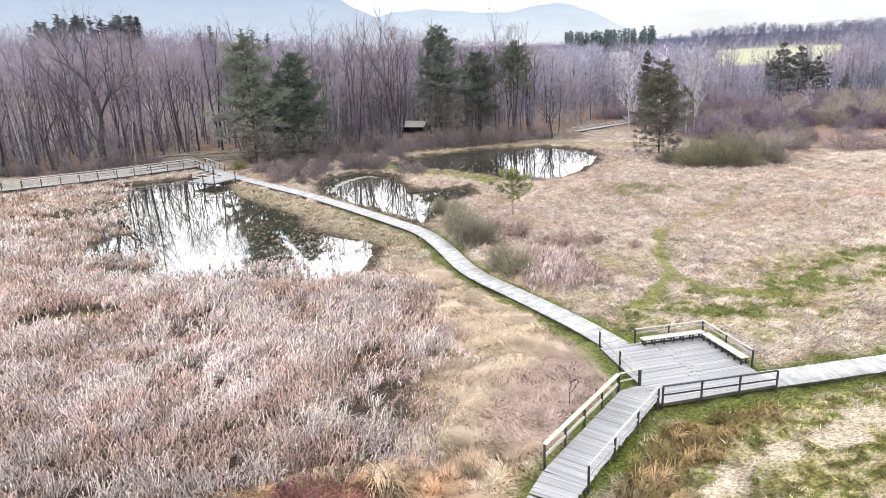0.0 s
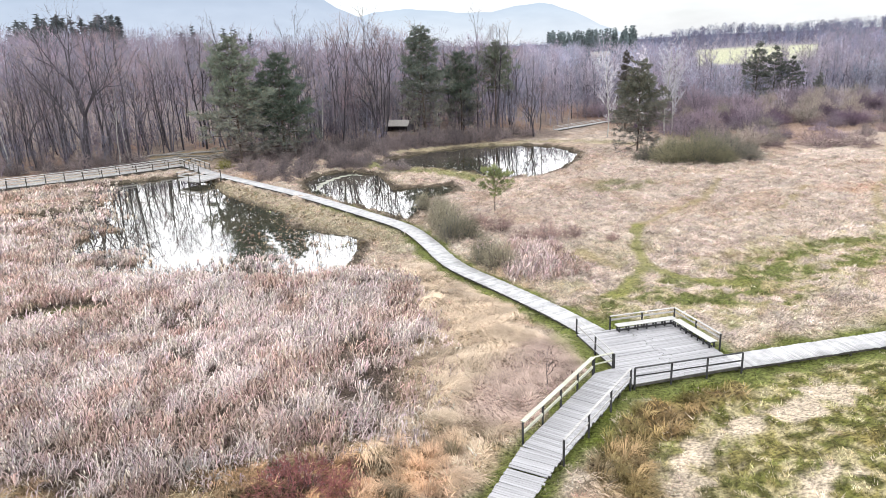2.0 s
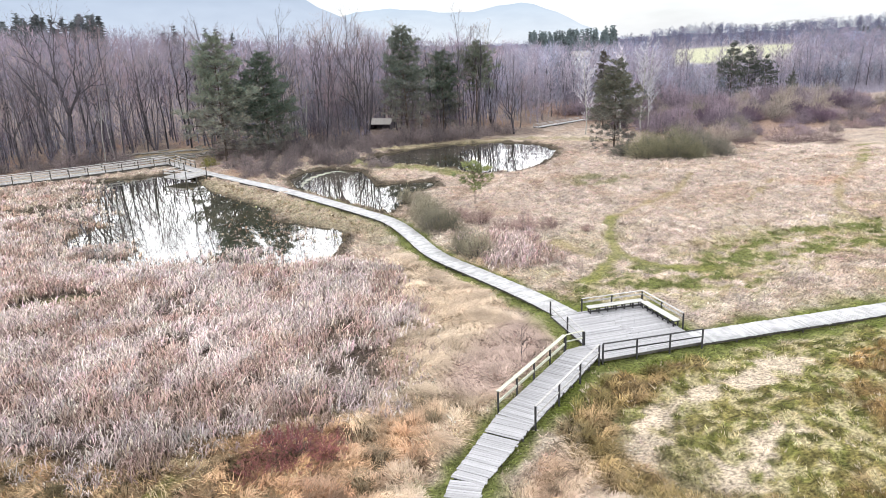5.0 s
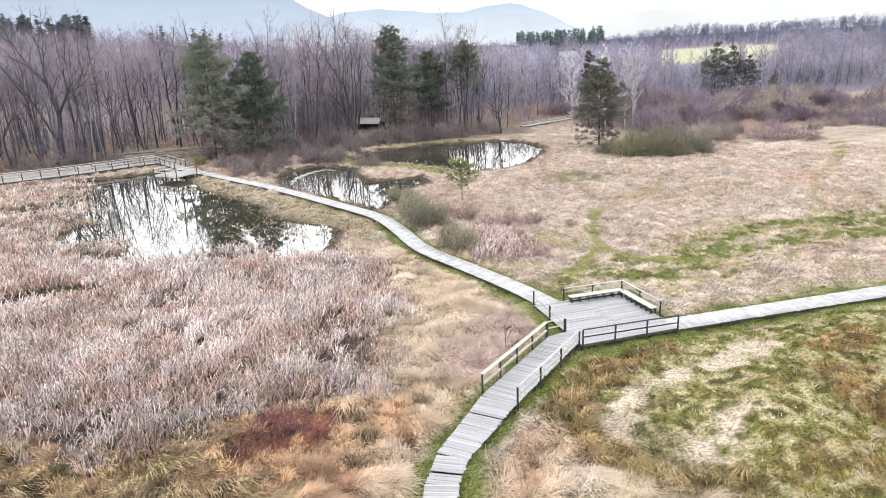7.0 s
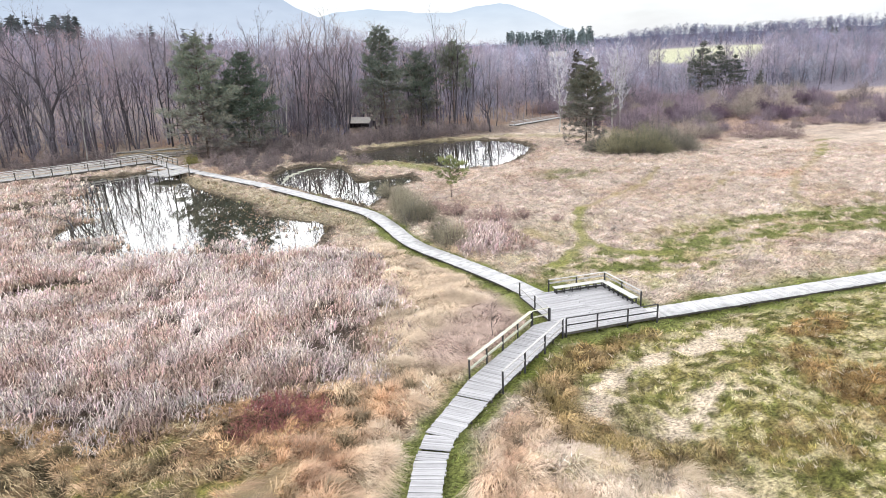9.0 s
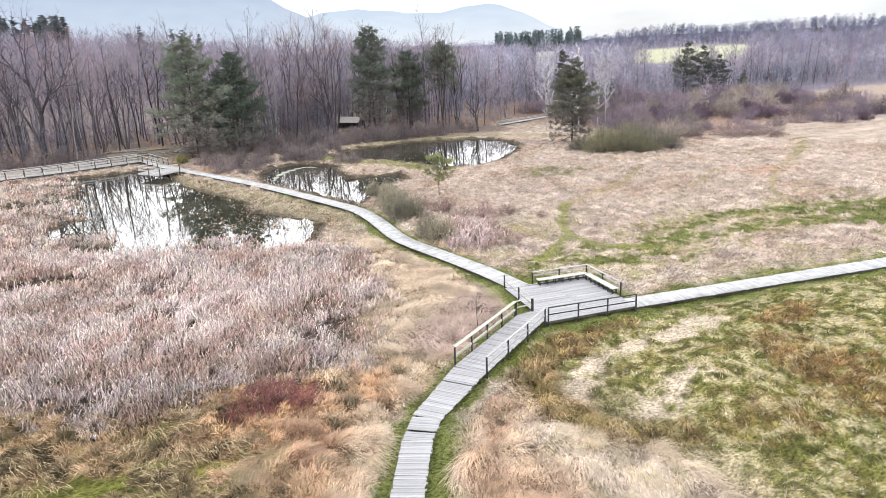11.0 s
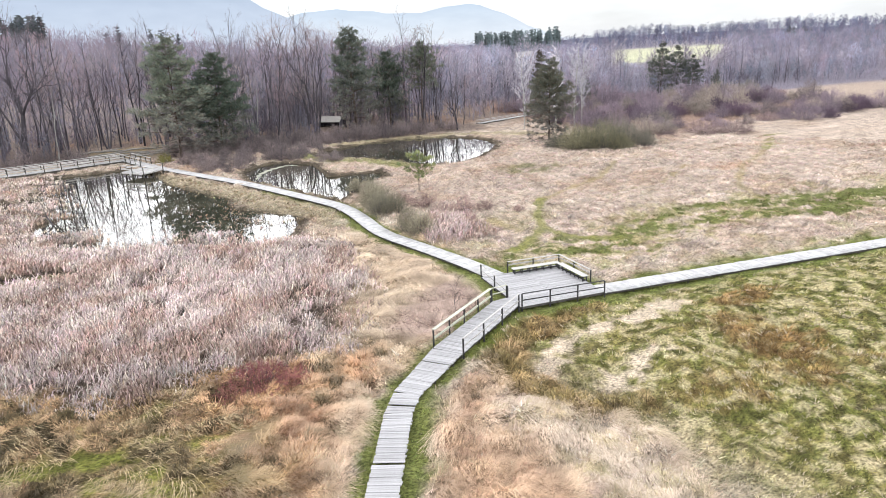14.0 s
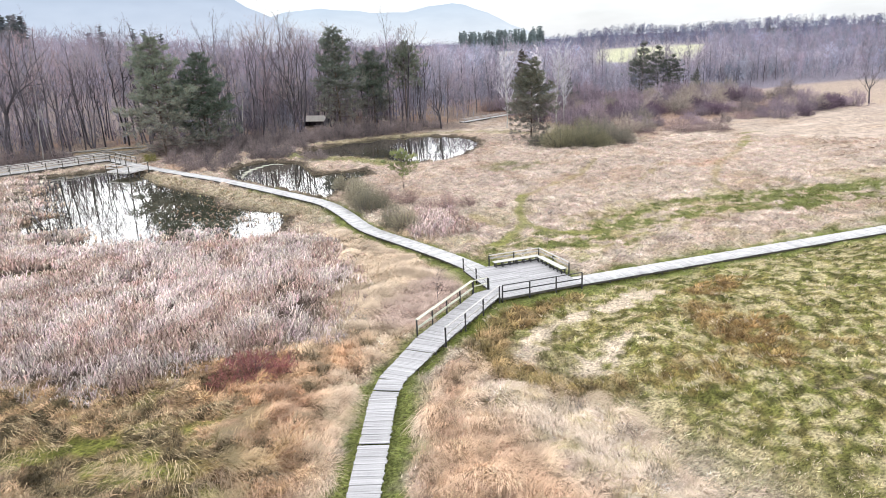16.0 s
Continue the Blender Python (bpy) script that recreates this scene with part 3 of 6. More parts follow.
def round_line(pts, rounds=2):
    for _ in range(rounds):
        q = [pts[0]]
        for a, b in zip(pts, pts[1:]):
            a, b = np.array(a), np.array(b)
            q += [tuple(a * 0.75 + b * 0.25), tuple(a * 0.25 + b * 0.75)]
        pts = q + [pts[-1]]
    return pts


def stringers(line, parent, drop=0.035, depth=0.17, inset=0.12):
    for side in (-1, 1):
        for a, b in zip(line, line[1:]):
            yaw = math.atan2(b[1] - a[1], b[0] - a[0])
            off = [(w / 2 - inset) * side for w in (a[3], b[3])]
            p = (a[0] - math.sin(yaw) * off[0], a[1] + math.cos(yaw) * off[0], a[2] - drop - depth / 2)
            q = (b[0] - math.sin(yaw) * off[1], b[1] + math.cos(yaw) * off[1], b[2] - drop - depth / 2)
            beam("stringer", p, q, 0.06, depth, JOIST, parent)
        for x, y, z, across, w in spots(line, 2.4):
            o = (w / 2 - inset) * side
            post(x + math.cos(across) * o, y + math.sin(across) * o, z - 1.0, z - 0.05, parent, JOIST, 0.10, "support_post")


def joined_planks(line, pitch, width, parent):
    """The far planks of a walk as one mesh of separate boards."""
    v, f, c = [], [], 0
    r = np.random.default_rng(9)
    for x, y, z, across, w in spots(line, pitch):
        a, s = np.array([math.cos(across), math.sin(across)]), np.array([-math.sin(across), math.cos(across)])
        j = r.normal(0, 1, 3)
        m = np.array([x, y]) + a * 0.02 * j[0]
        zz = z + 0.006 * j[1]
        for dz in (0.019, -0.019):
            for u, t in ((-1, -1), (1, -1), (1, 1), (-1, 1)):
                p = m + a * u * w / 2 + s * t * width / 2
                v.append((p[0], p[1], zz + dz))
        f += [(c, c + 1, c + 2, c + 3), (c, c + 4, c + 5, c + 1), (c + 1, c + 5, c + 6, c + 2), (c + 2, c + 6, c + 7, c + 3), (c + 3, c + 7, c + 4, c)]
        c += 8
    ob = new("planks", mesh_of("planks", v, f, DECK_FAR))
    ob.parent = parent
    ob["kind"] = "stuff"


def island_deck():
    m, n, l, b = nodes_of("weathered grey walkway boards", 0.75)
    g = n.new("ShaderNodeNewGeometry")
    own = ramp_node(n, l, g.outputs["Random Per Island"], [(0.0, (0.3, 0.298, 0.3)), (0.6, (0.365, 0.362, 0.362)), (1.0, (0.42, 0.416, 0.412))])
    grain = ramp_node(n, l, noise_node(n, l, 2.0, 5.0), [(0.3, (0.75, 0.75, 0.75)), (0.7, (1.15, 1.15, 1.15))])
    l.new(mix_node(n, l, "MULTIPLY", 1.0, own, grain), b.inputs["Base Color"])
    return m


DECK_FAR = island_deck()

# ---- boardwalks ----
TOP = DECK_Z - 0.019
lower = tagged(empty_at("boardwalk", 0, 0, 0), "weathered grey plank boardwalk over green verges", "boardwalk")
lower_line = [(-4.0, -5.0, TOP - 0.07, 1.42), (5.3, 17.9, TOP - 0.07, 1.42), (6.35, 19.75, TOP - 0.06, 1.5), (10.15, 23.7, TOP - 0.03, 2.0)]
stringers(lower_line, lower)
ramp_walk = tagged(empty_at("boardwalk_ramp", 0, 0, 0), "railed plank ramp leading up to the platform", "boardwalk")
ramp_line = [(10.2, 23.75, TOP - 0.03, 2.05), (16.6, 29.2, TOP, 2.0)]
stringers(ramp_line, ramp_walk)
upper = tagged(empty_at("boardwalk", 0, 0, 0), "long winding grey plank boardwalk between the ponds", "boardwalk")
upper_line = [(x, y, TOP, 1.72) for x, y in round_line(WALK_UPPER, 2)]
stringers(upper_line, upper)
joined_planks(upper_line, 0.15, 0.142, upper)
east_walk = tagged(empty_at("boardwalk", 0, 0, 0), "straight pale plank boardwalk crossing the meadow", "boardwalk")
east_line = [(x, y, TOP + 0.01 * k, 1.72) for k, (x, y) in enumerate(WALK_RIGHT)]
stringers(east_line, east_walk)
joined_planks(east_line, 0.15, 0.142, east_walk)

platform = tagged(empty_at("viewing_platform", 0, 0, 0), "square weathered plank viewing platform with rails", "platform")
PX0, PX1, PY0, PY1 = 17.25, 24.1, 28.15, 35.25
for x in (PX0 + 0.1, PX0 + 2.3, PX0 + 4.6, PX1 - 0.1):
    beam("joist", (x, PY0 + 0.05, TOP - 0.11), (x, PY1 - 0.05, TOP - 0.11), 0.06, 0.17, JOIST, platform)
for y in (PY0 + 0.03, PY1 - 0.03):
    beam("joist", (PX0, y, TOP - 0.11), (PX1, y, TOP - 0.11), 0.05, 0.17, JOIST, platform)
for x in (PX0 + 0.2, (PX0 + PX1) / 2, PX1 - 0.2):
    for y in (PY0 + 0.2, (PY0 + PY1) / 2, PY1 - 0.2):
        post(x, y, -1.1, TOP - 0.03, platform, JOIST, 0.12, "support_post")
bm = bmesh.new()
tri = [bm.verts.new(p) for p in ((15.85, 29.95, TOP + 0.012), (17.3, 28.5, TOP + 0.012), (17.3, 30.25, TOP + 0.012))]
low_tri = [bm.verts.new(v.co - Vector((0, 0, 0.05))) for v in tri]
bm.faces.new(tri)
for k in range(3):
    bm.faces.new((tri[k], low_tri[k], low_tri[(k + 1) % 3], tri[(k + 1) % 3]))
part("corner_board", bm, DECK, platform)

# ---- rails ----


def railing(name, label, points, material, z=DECK_Z, high=0.98, tops=((0.95, 0.14, 0.04),), mids=(0.5,), thick=0.09, posts=None, mid_size=(0.035, 0.09)):
    """Posts at the points, top boards and mid rails from post to post."""
    thing = tagged(empty_at(name, 0, 0, 0), label, "railing")
    for k, (x, y) in enumerate(points):
        post(x, y, z - 0.35, z + high, thing, posts, thick)
    for (x0, y0), (x1, y1) in zip(points, points[1:]):
        for h, w, t in tops:
            beam("top_rail", (x0, y0, z + high + t / 2 + 0.002), (x1, y1, z + high + t / 2 + 0.002), w, t, material, thing)
        for h in mids:
            d = Vector((x1 - x0, y1 - y0, 0)).normalized() * thick / 2
            beam("mid_rail", (x0 + d.x, y0 + d.y, z + h), (x1 - d.x, y1 - d.y, z + h), mid_size[0], mid_size[1], material, thing)
    return thing


def between(p, q, n):
    return [(p[0] + (q[0] - p[0]) * k / n, p[1] + (q[1] - p[1]) * k / n) for k in range(n + 1)]


railing("railing", "newer greenish timber railing along the ramp", between((9.65, 24.85), (15.8, 30.0), 4), NEW_RAIL, DECK_Z - 0.02, 0.98, ((0, 0.24, 0.05),), (0.42,), posts=DARK_POST, mid_size=(0.09, 0.14))
railing("railing", "grey timber railing along the ramp's edge", between((10.85, 22.85), (17.1, 28.1), 3), RAIL, DECK_Z - 0.02, 1.0, ((0, 0.13, 0.04),), (0.5,), posts=DARK_POST)
railing("railing", "dark-topped railing along the platform's front edge", between((17.35, 28.1), (23.9, 27.88), 3), DARK_POST, DECK_Z, 0.95, ((0, 0.12, 0.045),), (0.48,), posts=DARK_POST, mid_size=(0.035, 0.08))
railing("railing", "low railing with dark posts at the walkway's mouth", [(17.42, 35.6), (17.3, 32.7), (17.22, 30.2)], RAIL, DECK_Z, 0.9, ((0, 0.06, 0.035),), (0.45,), posts=DARK_POST)
railing("railing", "short railing closing the ramp's corner", [(15.9, 30.05), (17.14, 30.2)], NEW_RAIL, DECK_Z, 0.94, ((0, 0.12, 0.04),), (0.5,), posts=DARK_POST)
railing("railing", "grey timber railing behind the bench", [(19.55, 35.15), (21.8, 35.1), (24.15, 35.05), (24.25, 32.8), (24.35, 30.5)], RAIL, DECK_Z, 0.92, ((0, 0.15, 0.04),), (0.68,), posts=DARK_POST, mid_size=(0.035, 0.12))


def bench(p, q, label):
    """A backless bench of two boards on slatted trestles, from p to q."""
    thing = tagged(empty_at("bench", 0, 0, 0), label, "bench", "benches on the platform")
    p, q = Vector((*p, DECK_Z)), Vector((*q, DECK_Z))
    d = (q - p).normalized()
    s = Vector((-d.y, d.x, 0))
    for o in (-0.13, 0.13):
        beam("seat_board", p + s * o + Vector((0, 0, 0.44)), q + s * o + Vector((0, 0, 0.44)), 0.25, 0.05, BENCH_TOP, thing)
    beam("stretcher", p + (q - p) * 0.03 + Vector((0, 0, 0.09)), q + (p - q) * 0.03 + Vector((0, 0, 0.09)), 0.05, 0.12, DARK_POST, thing)
    n = 7
    for k in range(n):
        m = p + (q - p) * ((k + 0.25) / (n - 0.5))
        trestle = beam("trestle", m - s * 0.2 + Vector((0, 0, 0.36)), m + s * 0.2 + Vector((0, 0, 0.36)), 0.09, 0.1, DARK_POST, thing)
        for o in (-0.16, 0.16):
            c = m + s * o
            post(c.x, c.y, DECK_Z + 0.002, DECK_Z + 0.31, trestle, DARK_POST, 0.09, "leg")
    return thing


BENCH_TOP = two_tone("pale sun-bleached bench boards", (0.36, 0.355, 0.335), (0.46, 0.455, 0.435), 1.5, (1.0, 6.0, 6.0), 0.75, 0.05, 0.3, 0.003)
bench((19.75, 34.72), (23.9, 34.62), "weathered backless plank bench along the rear rail")
bench((23.82, 34.3), (23.98, 30.6), "weathered backless plank bench along the side rail")

# ---- far pier and dock at the wood's edge ----
PIER_RAIL = two_tone("bleached pier timber", (0.3, 0.29, 0.28), (0.5, 0.485, 0.465), 2.0, (1.0, 6.0, 6.0), 0.75, 0.15, 0.3, 0.004)
pier = tagged(empty_at("pier", 0, 0, 0), "long grey railed timber pier beside the wood", "pier")
PIER_Z = -0.12
pier_line = [(x, y, PIER_Z - 0.02, 2.1) for x, y in PIER]
stringers(pier_line, pier, 0.04, 0.25)
joined_planks(pier_line, 0.15, 0.142, pier)
link_line = [(-15.2, 122.4, PIER_Z - 0.02, 1.9), (-11.0, 112.5, PIER_Z - 0.02, 1.9), (-7.6, 106.6, TOP, 1.9)]
link_walk = tagged(empty_at("boardwalk", 0, 0, 0), "short plank walk joining the pier to the path", "boardwalk")
stringers(link_line, link_walk, 0.04, 0.2)
joined_planks(link_line, 0.15, 0.142, link_walk)


def offset_line(line, o, pitch):
    out = []
    for x, y, z, across, w in spots(line, pitch):
        out.append((x + math.cos(across) * o, y + math.sin(across) * o))
    return out


for o in (-1.0, 1.0):
    railing("railing", "grey three-board railing along the far pier", offset_line(pier_line, o, 2.6), PIER_RAIL, PIER_Z, 1.1, ((0, 0.3, 0.06),), (0.3, 0.7), posts=JOIST, thick=0.13, mid_size=(0.05, 0.15))
    railing("railing", "grey railing along the short walk", offset_line(link_line[:2], o * 0.92, 2.4), RAIL, PIER_Z, 1.05, ((0, 0.2, 0.06),), (0.55,), posts=JOIST, thick=0.13, mid_size=(0.05, 0.18))
dock = tagged(empty_at("dock", 0, 0, 0), "small square railed timber dock over the pond", "dock")
DC, DU, DV = Vector((-11.6, 106.0, 0)), Vector((0.72, -0.69, 0)), Vector((0.69, 0.72, 0))
corner = [DC + DU * a * 2.4 + DV * b * 2.0 for a, b in ((-1, -1), (1, -1), (1, 1), (-1, 1))]
mid0, mid1 = DC - DU * 2.4, DC + DU * 2.4
DOCK_Z = 0.12
joined_planks([(mid0.x, mid0.y, DOCK_Z - 0.02, 4.0), (mid1.x, mid1.y, DOCK_Z - 0.02, 4.0)], 0.15, 0.142, dock)
for k in range(4):
    a, b = corner[k], corner[(k + 1) % 4]
    beam("rim_joist", (a.x, a.y, DOCK_Z - 0.13), (b.x, b.y, DOCK_Z - 0.13), 0.07, 0.18, PIER_RAIL, dock)
    for f in (0.0, 0.5):
        p = a + (b - a) * f
        post(p.x * 0.98 + DC.x * 0.02, p.y * 0.98 + DC.y * 0.02, -1.5, DOCK_Z - 0.05, dock, JOIST, 0.18, "support_post")
railing("railing", "grey railing round the small dock", [(corner[3].x, corner[3].y), (corner[0].x, corner[0].y), ((corner[0].x + corner[1].x) / 2, (corner[0].y + corner[1].y) / 2), (corner[1].x, corner[1].y), (corner[2].x, corner[2].y)], PIER_RAIL, DOCK_Z, 0.95, ((0, 0.2, 0.06),), (0.5,), posts=JOIST, thick=0.14, mid_size=(0.05, 0.16))

# ---- trees and shrubs ----


def tube(p, r, sides):
    """Rings round a line of points: verts and quads."""
    p, r = np.array(p, float), np.array(r, float)
    d = np.gradient(p, axis=0)
    d /= np.linalg.norm(d, axis=1)[:, None] + 1e-9
    ref = np.where(np.abs(d[:, 2:3]) > 0.9, np.array([[1.0, 0, 0]]), np.array([[0, 0, 1.0]]))
    u = np.cross(d, ref)
    u /= np.linalg.norm(u, axis=1)[:, None]
    w = np.cross(d, u)
    a = np.arange(sides) * 2 * np.pi / sides
    v = p[:, None] + r[:, None, None] * (np.cos(a)[None, :, None] * u[:, None] + np.sin(a)[None, :, None] * w[:, None])
    n = len(p)
    i = np.arange(n - 1)[:, None] * sides
    k = np.arange(sides)[None]
    k2 = (k + 1) % sides
    f = np.stack([i + k, i + k2, i + sides + k2, i + sides + k], -1).reshape(-1, 4)
    return v.reshape(-1, 3), f


class Pile:
    """Gathers vertices and faces of one mesh."""

    def __init__(self):
        self.v, self.f, self.n, self.t = [], [], 0, []

    def add(self, v, f, tint=None):
        self.v.append(v)
        self.f.append(np.asarray(f) + self.n)
        self.n += len(v)
        if tint is not None:
            self.t.append(np.broadcast_to(np.asarray(tint, float), (len(v), 3)))

    def mesh(self, name, material, smooth=False):
        return mesh_of(name, np.concatenate(self.v), np.concatenate(self.f), material, np.concatenate(self.t) if self.t else None, smooth)


def slivers(base, tip, width, rg, tint):
    """Thin triangles from base to tip."""
    d = tip - base
    side = np.cross(d, rg.normal(0, 1, d.shape))
    side *= (width / (np.linalg.norm(side, axis=1) + 1e-9))[:, None] / 2
    n = len(base)
    v = np.stack([base - side, base + side, tip], 1).reshape(-1, 3)
    return v, np.arange(3 * n).reshape(n, 3), np.repeat(tint, 3, axis=0)


def unit(v):
    return v / (np.linalg.norm(v, axis=-1, keepdims=True) + 1e-9)


def bare_tree(seed, h, spread, first, mains, stems=1, twigs=9, tone=(0.16, 0.12, 0.11), twig_w=0.028, pale=False, limbs=0.0034):
    """A leafless tree with one leading stem or a few: meshes of trunk with limbs and of crown."""
    rg = np.random.default_rng(seed)
    wood, crown = Pile(), Pile()
    tb, tt = [], []
    for s in range(stems):
        lean = rg.normal(0, 0.05 + 0.07 * (stems > 1), 2)
        zs = np.linspace(-0.3, h * (1 if s == 0 else rg.uniform(0.75, 0.95)), 8)
        wob = np.cumsum(rg.normal(0, h * 0.009, (8, 2)), axis=0)
        p = np.c_[wob + lean * np.maximum(zs, 0)[:, None] + (rg.normal(0, 0.25, 2) if s else 0), zs]
        r0 = h * 0.0095 * (1 if stems == 1 else 0.75)
        wood.add(*tube(p, r0 * np.linspace(1, 0.1, 8) ** 0.9, 5))
        for k in range(mains):
            f = first + (0.97 - first) * (k + rg.random()) / mains
            a = rg.uniform(0, 2 * np.pi)
            q = np.array([np.interp(f * zs[-1], zs, p[:, i]) for i in range(3)])
            g = (f - first) / (1 - first)
            n = spread * h * (0.55 + 0.9 * g) * (1.25 - g) * rg.uniform(0.7, 1.2) * 1.25
            up = rg.uniform(0.6, 1.5)
            d = unit(np.array([np.cos(a), np.sin(a), up]))
            ts = np.linspace(0, 1, 5)[:, None]
            limb = q + d * n * ts + np.array([0, 0, 0.25 * n]) * ts ** 2 + np.cumsum(rg.normal(0, n * 0.045, (5, 3)), axis=0) * (ts > 0)
            wood.add(*tube(limb, h * limbs * (1.2 - f) * 1.6 * np.linspace(1, 0.2, 5), 3))
            m = max(4, int(8 * n / (spread * h)))
            fs = rg.uniform(0.2, 1.0, m)
            sb = np.stack([np.interp(fs * 4, np.arange(5), limb[:, i]) for i in range(3)], 1)
            sd = unit(d + rg.normal(0, 0.55, (m, 3)) + [0, 0, 0.3])
            sl = n * rg.uniform(0.25, 0.5, m)
            st = sb + sd * sl[:, None]
            tb.append(sb)
            tt.append(st)
            g = rg.uniform(0.1, 1.0, (m, twigs))
            wb = (sb[:, None] + (st - sb)[:, None] * g[..., None]).reshape(-1, 3)
            wd = unit(np.repeat(sd, twigs, axis=0) + rg.normal(0, 0.6, (m * twigs, 3)) + [0, 0, 0.35])
            tb.append(wb)
            tt.append(wb + wd * (np.repeat(sl, twigs) * rg.uniform(0.3, 0.75, m * twigs))[:, None])
    tb, tt = np.concatenate(tb), np.concatenate(tt)
    tint = np.array(tone) * rg.uniform(0.75, 1.25, (len(tb), 1))
    v, f, c = slivers(tb, tt, np.full(len(tb), twig_w) * rg.uniform(0.7, 1.3, len(tb)), rg, tint)
    crown.add(v, f, c)
    return wood.mesh("trunk", PALE_BARK if pale else BARK, True), crown.mesh("crown", TWIGS)


def forked_tree(seed, h, fork, forks, open_out, tone, stems=1, levels=4, twigs=6, girth=0.016, twig_w=0.024):
    """A leafless tree whose trunk divides into spreading limbs, which fork again and again."""
    rg = np.random.default_rng(seed)
    wood, tb, tt = Pile(), [], []

    def grow(p, d, n, r, level):
        bend = unit(d + [0, 0, 0.22] + rg.normal(0, 0.10, 3))
        pts = [p]
        for k in range(4):
            w = (k + 1) / 4
            pts.append(pts[-1] + unit(d * (1 - w) + bend * w + rg.normal(0, 0.07, 3)) * n / 4)
        pts = np.array(pts)
        wood.add(*tube(pts, r * np.linspace(1, 0.6, 5), 5 if level == 0 else 3))
        end = unit(pts[-1] - pts[-2])
        if level >= levels:
            g = rg.uniform(0.15, 1.0, twigs)
            b = np.stack([np.interp(g * 4, np.arange(5), pts[:, i]) for i in range(3)], 1)
            td = unit(end + rg.normal(0, 0.55, (twigs, 3)) + [0, 0, 0.1])
            tl = n * rg.uniform(0.5, 1.1, twigs)
            tb.append(b)
            tt.append(b + td * tl[:, None])
            for _ in range(3):
                g = rg.uniform(0.2, 0.95, twigs)[:, None]
                b2 = b + td * tl[:, None] * g
                tb.append(b2)
                tt.append(b2 + unit(td + rg.normal(0, 0.6, (twigs, 3))) * (tl * rg.uniform(0.3, 0.6, twigs))[:, None])
            return
        count = forks if level == 0 else int(rg.integers(2, 4))
        a0 = rg.uniform(0, 6.28)
        ref = unit(np.cross(end, [0.3, 0.9, 0.2]))
        ref2 = np.cross(end, ref)
        for k in range(count):
            a = a0 + 6.28 * k / count + rg.normal(0, 0.3)
            out = (open_out if level == 0 else 0.62) * rg.uniform(0.55, 1.2)
            nd = unit(end + (ref * math.cos(a) + ref2 * math.sin(a)) * out)
            at = pts[-1] if k % 2 == 0 or level == 0 and k < 2 else pts[3 - (k % 3) // 2]
            grow(at, nd, (h * (1 - fork) * 0.40 if level == 0 else n * 0.72) * rg.uniform(0.75, 1.15), r * 0.6 * (0.75 if count > 3 else 0.9), level + 1)

    for s in range(stems):
        a = 6.283 * (s + rg.uniform(-0.2, 0.2)) / stems
        lean = np.array([math.cos(a), math.sin(a), 0]) * (0.16 * (stems > 1) + 0.03)
        start = np.array([math.cos(a) * 0.3 * (stems > 1), math.sin(a) * 0.3 * (stems > 1), -0.3])
        grow(start, unit(lean + [0, 0, 1.0]), h * fork * (rg.uniform(0.8, 1.15) if stems > 1 else 1), h * girth * (0.6 if stems > 1 else 1), 0)
    tb, tt = np.concatenate(tb), np.concatenate(tt)
    crown = Pile()
    v, f, c = slivers(tb, tt, twig_w * rg.uniform(0.7, 1.3, len(tb)), rg, np.array(tone) * rg.uniform(0.75, 1.25, (len(tb), 1)))
    crown.add(v, f, c)
    return wood.mesh("trunk", BARK, True), crown.mesh("crown", TWIGS)


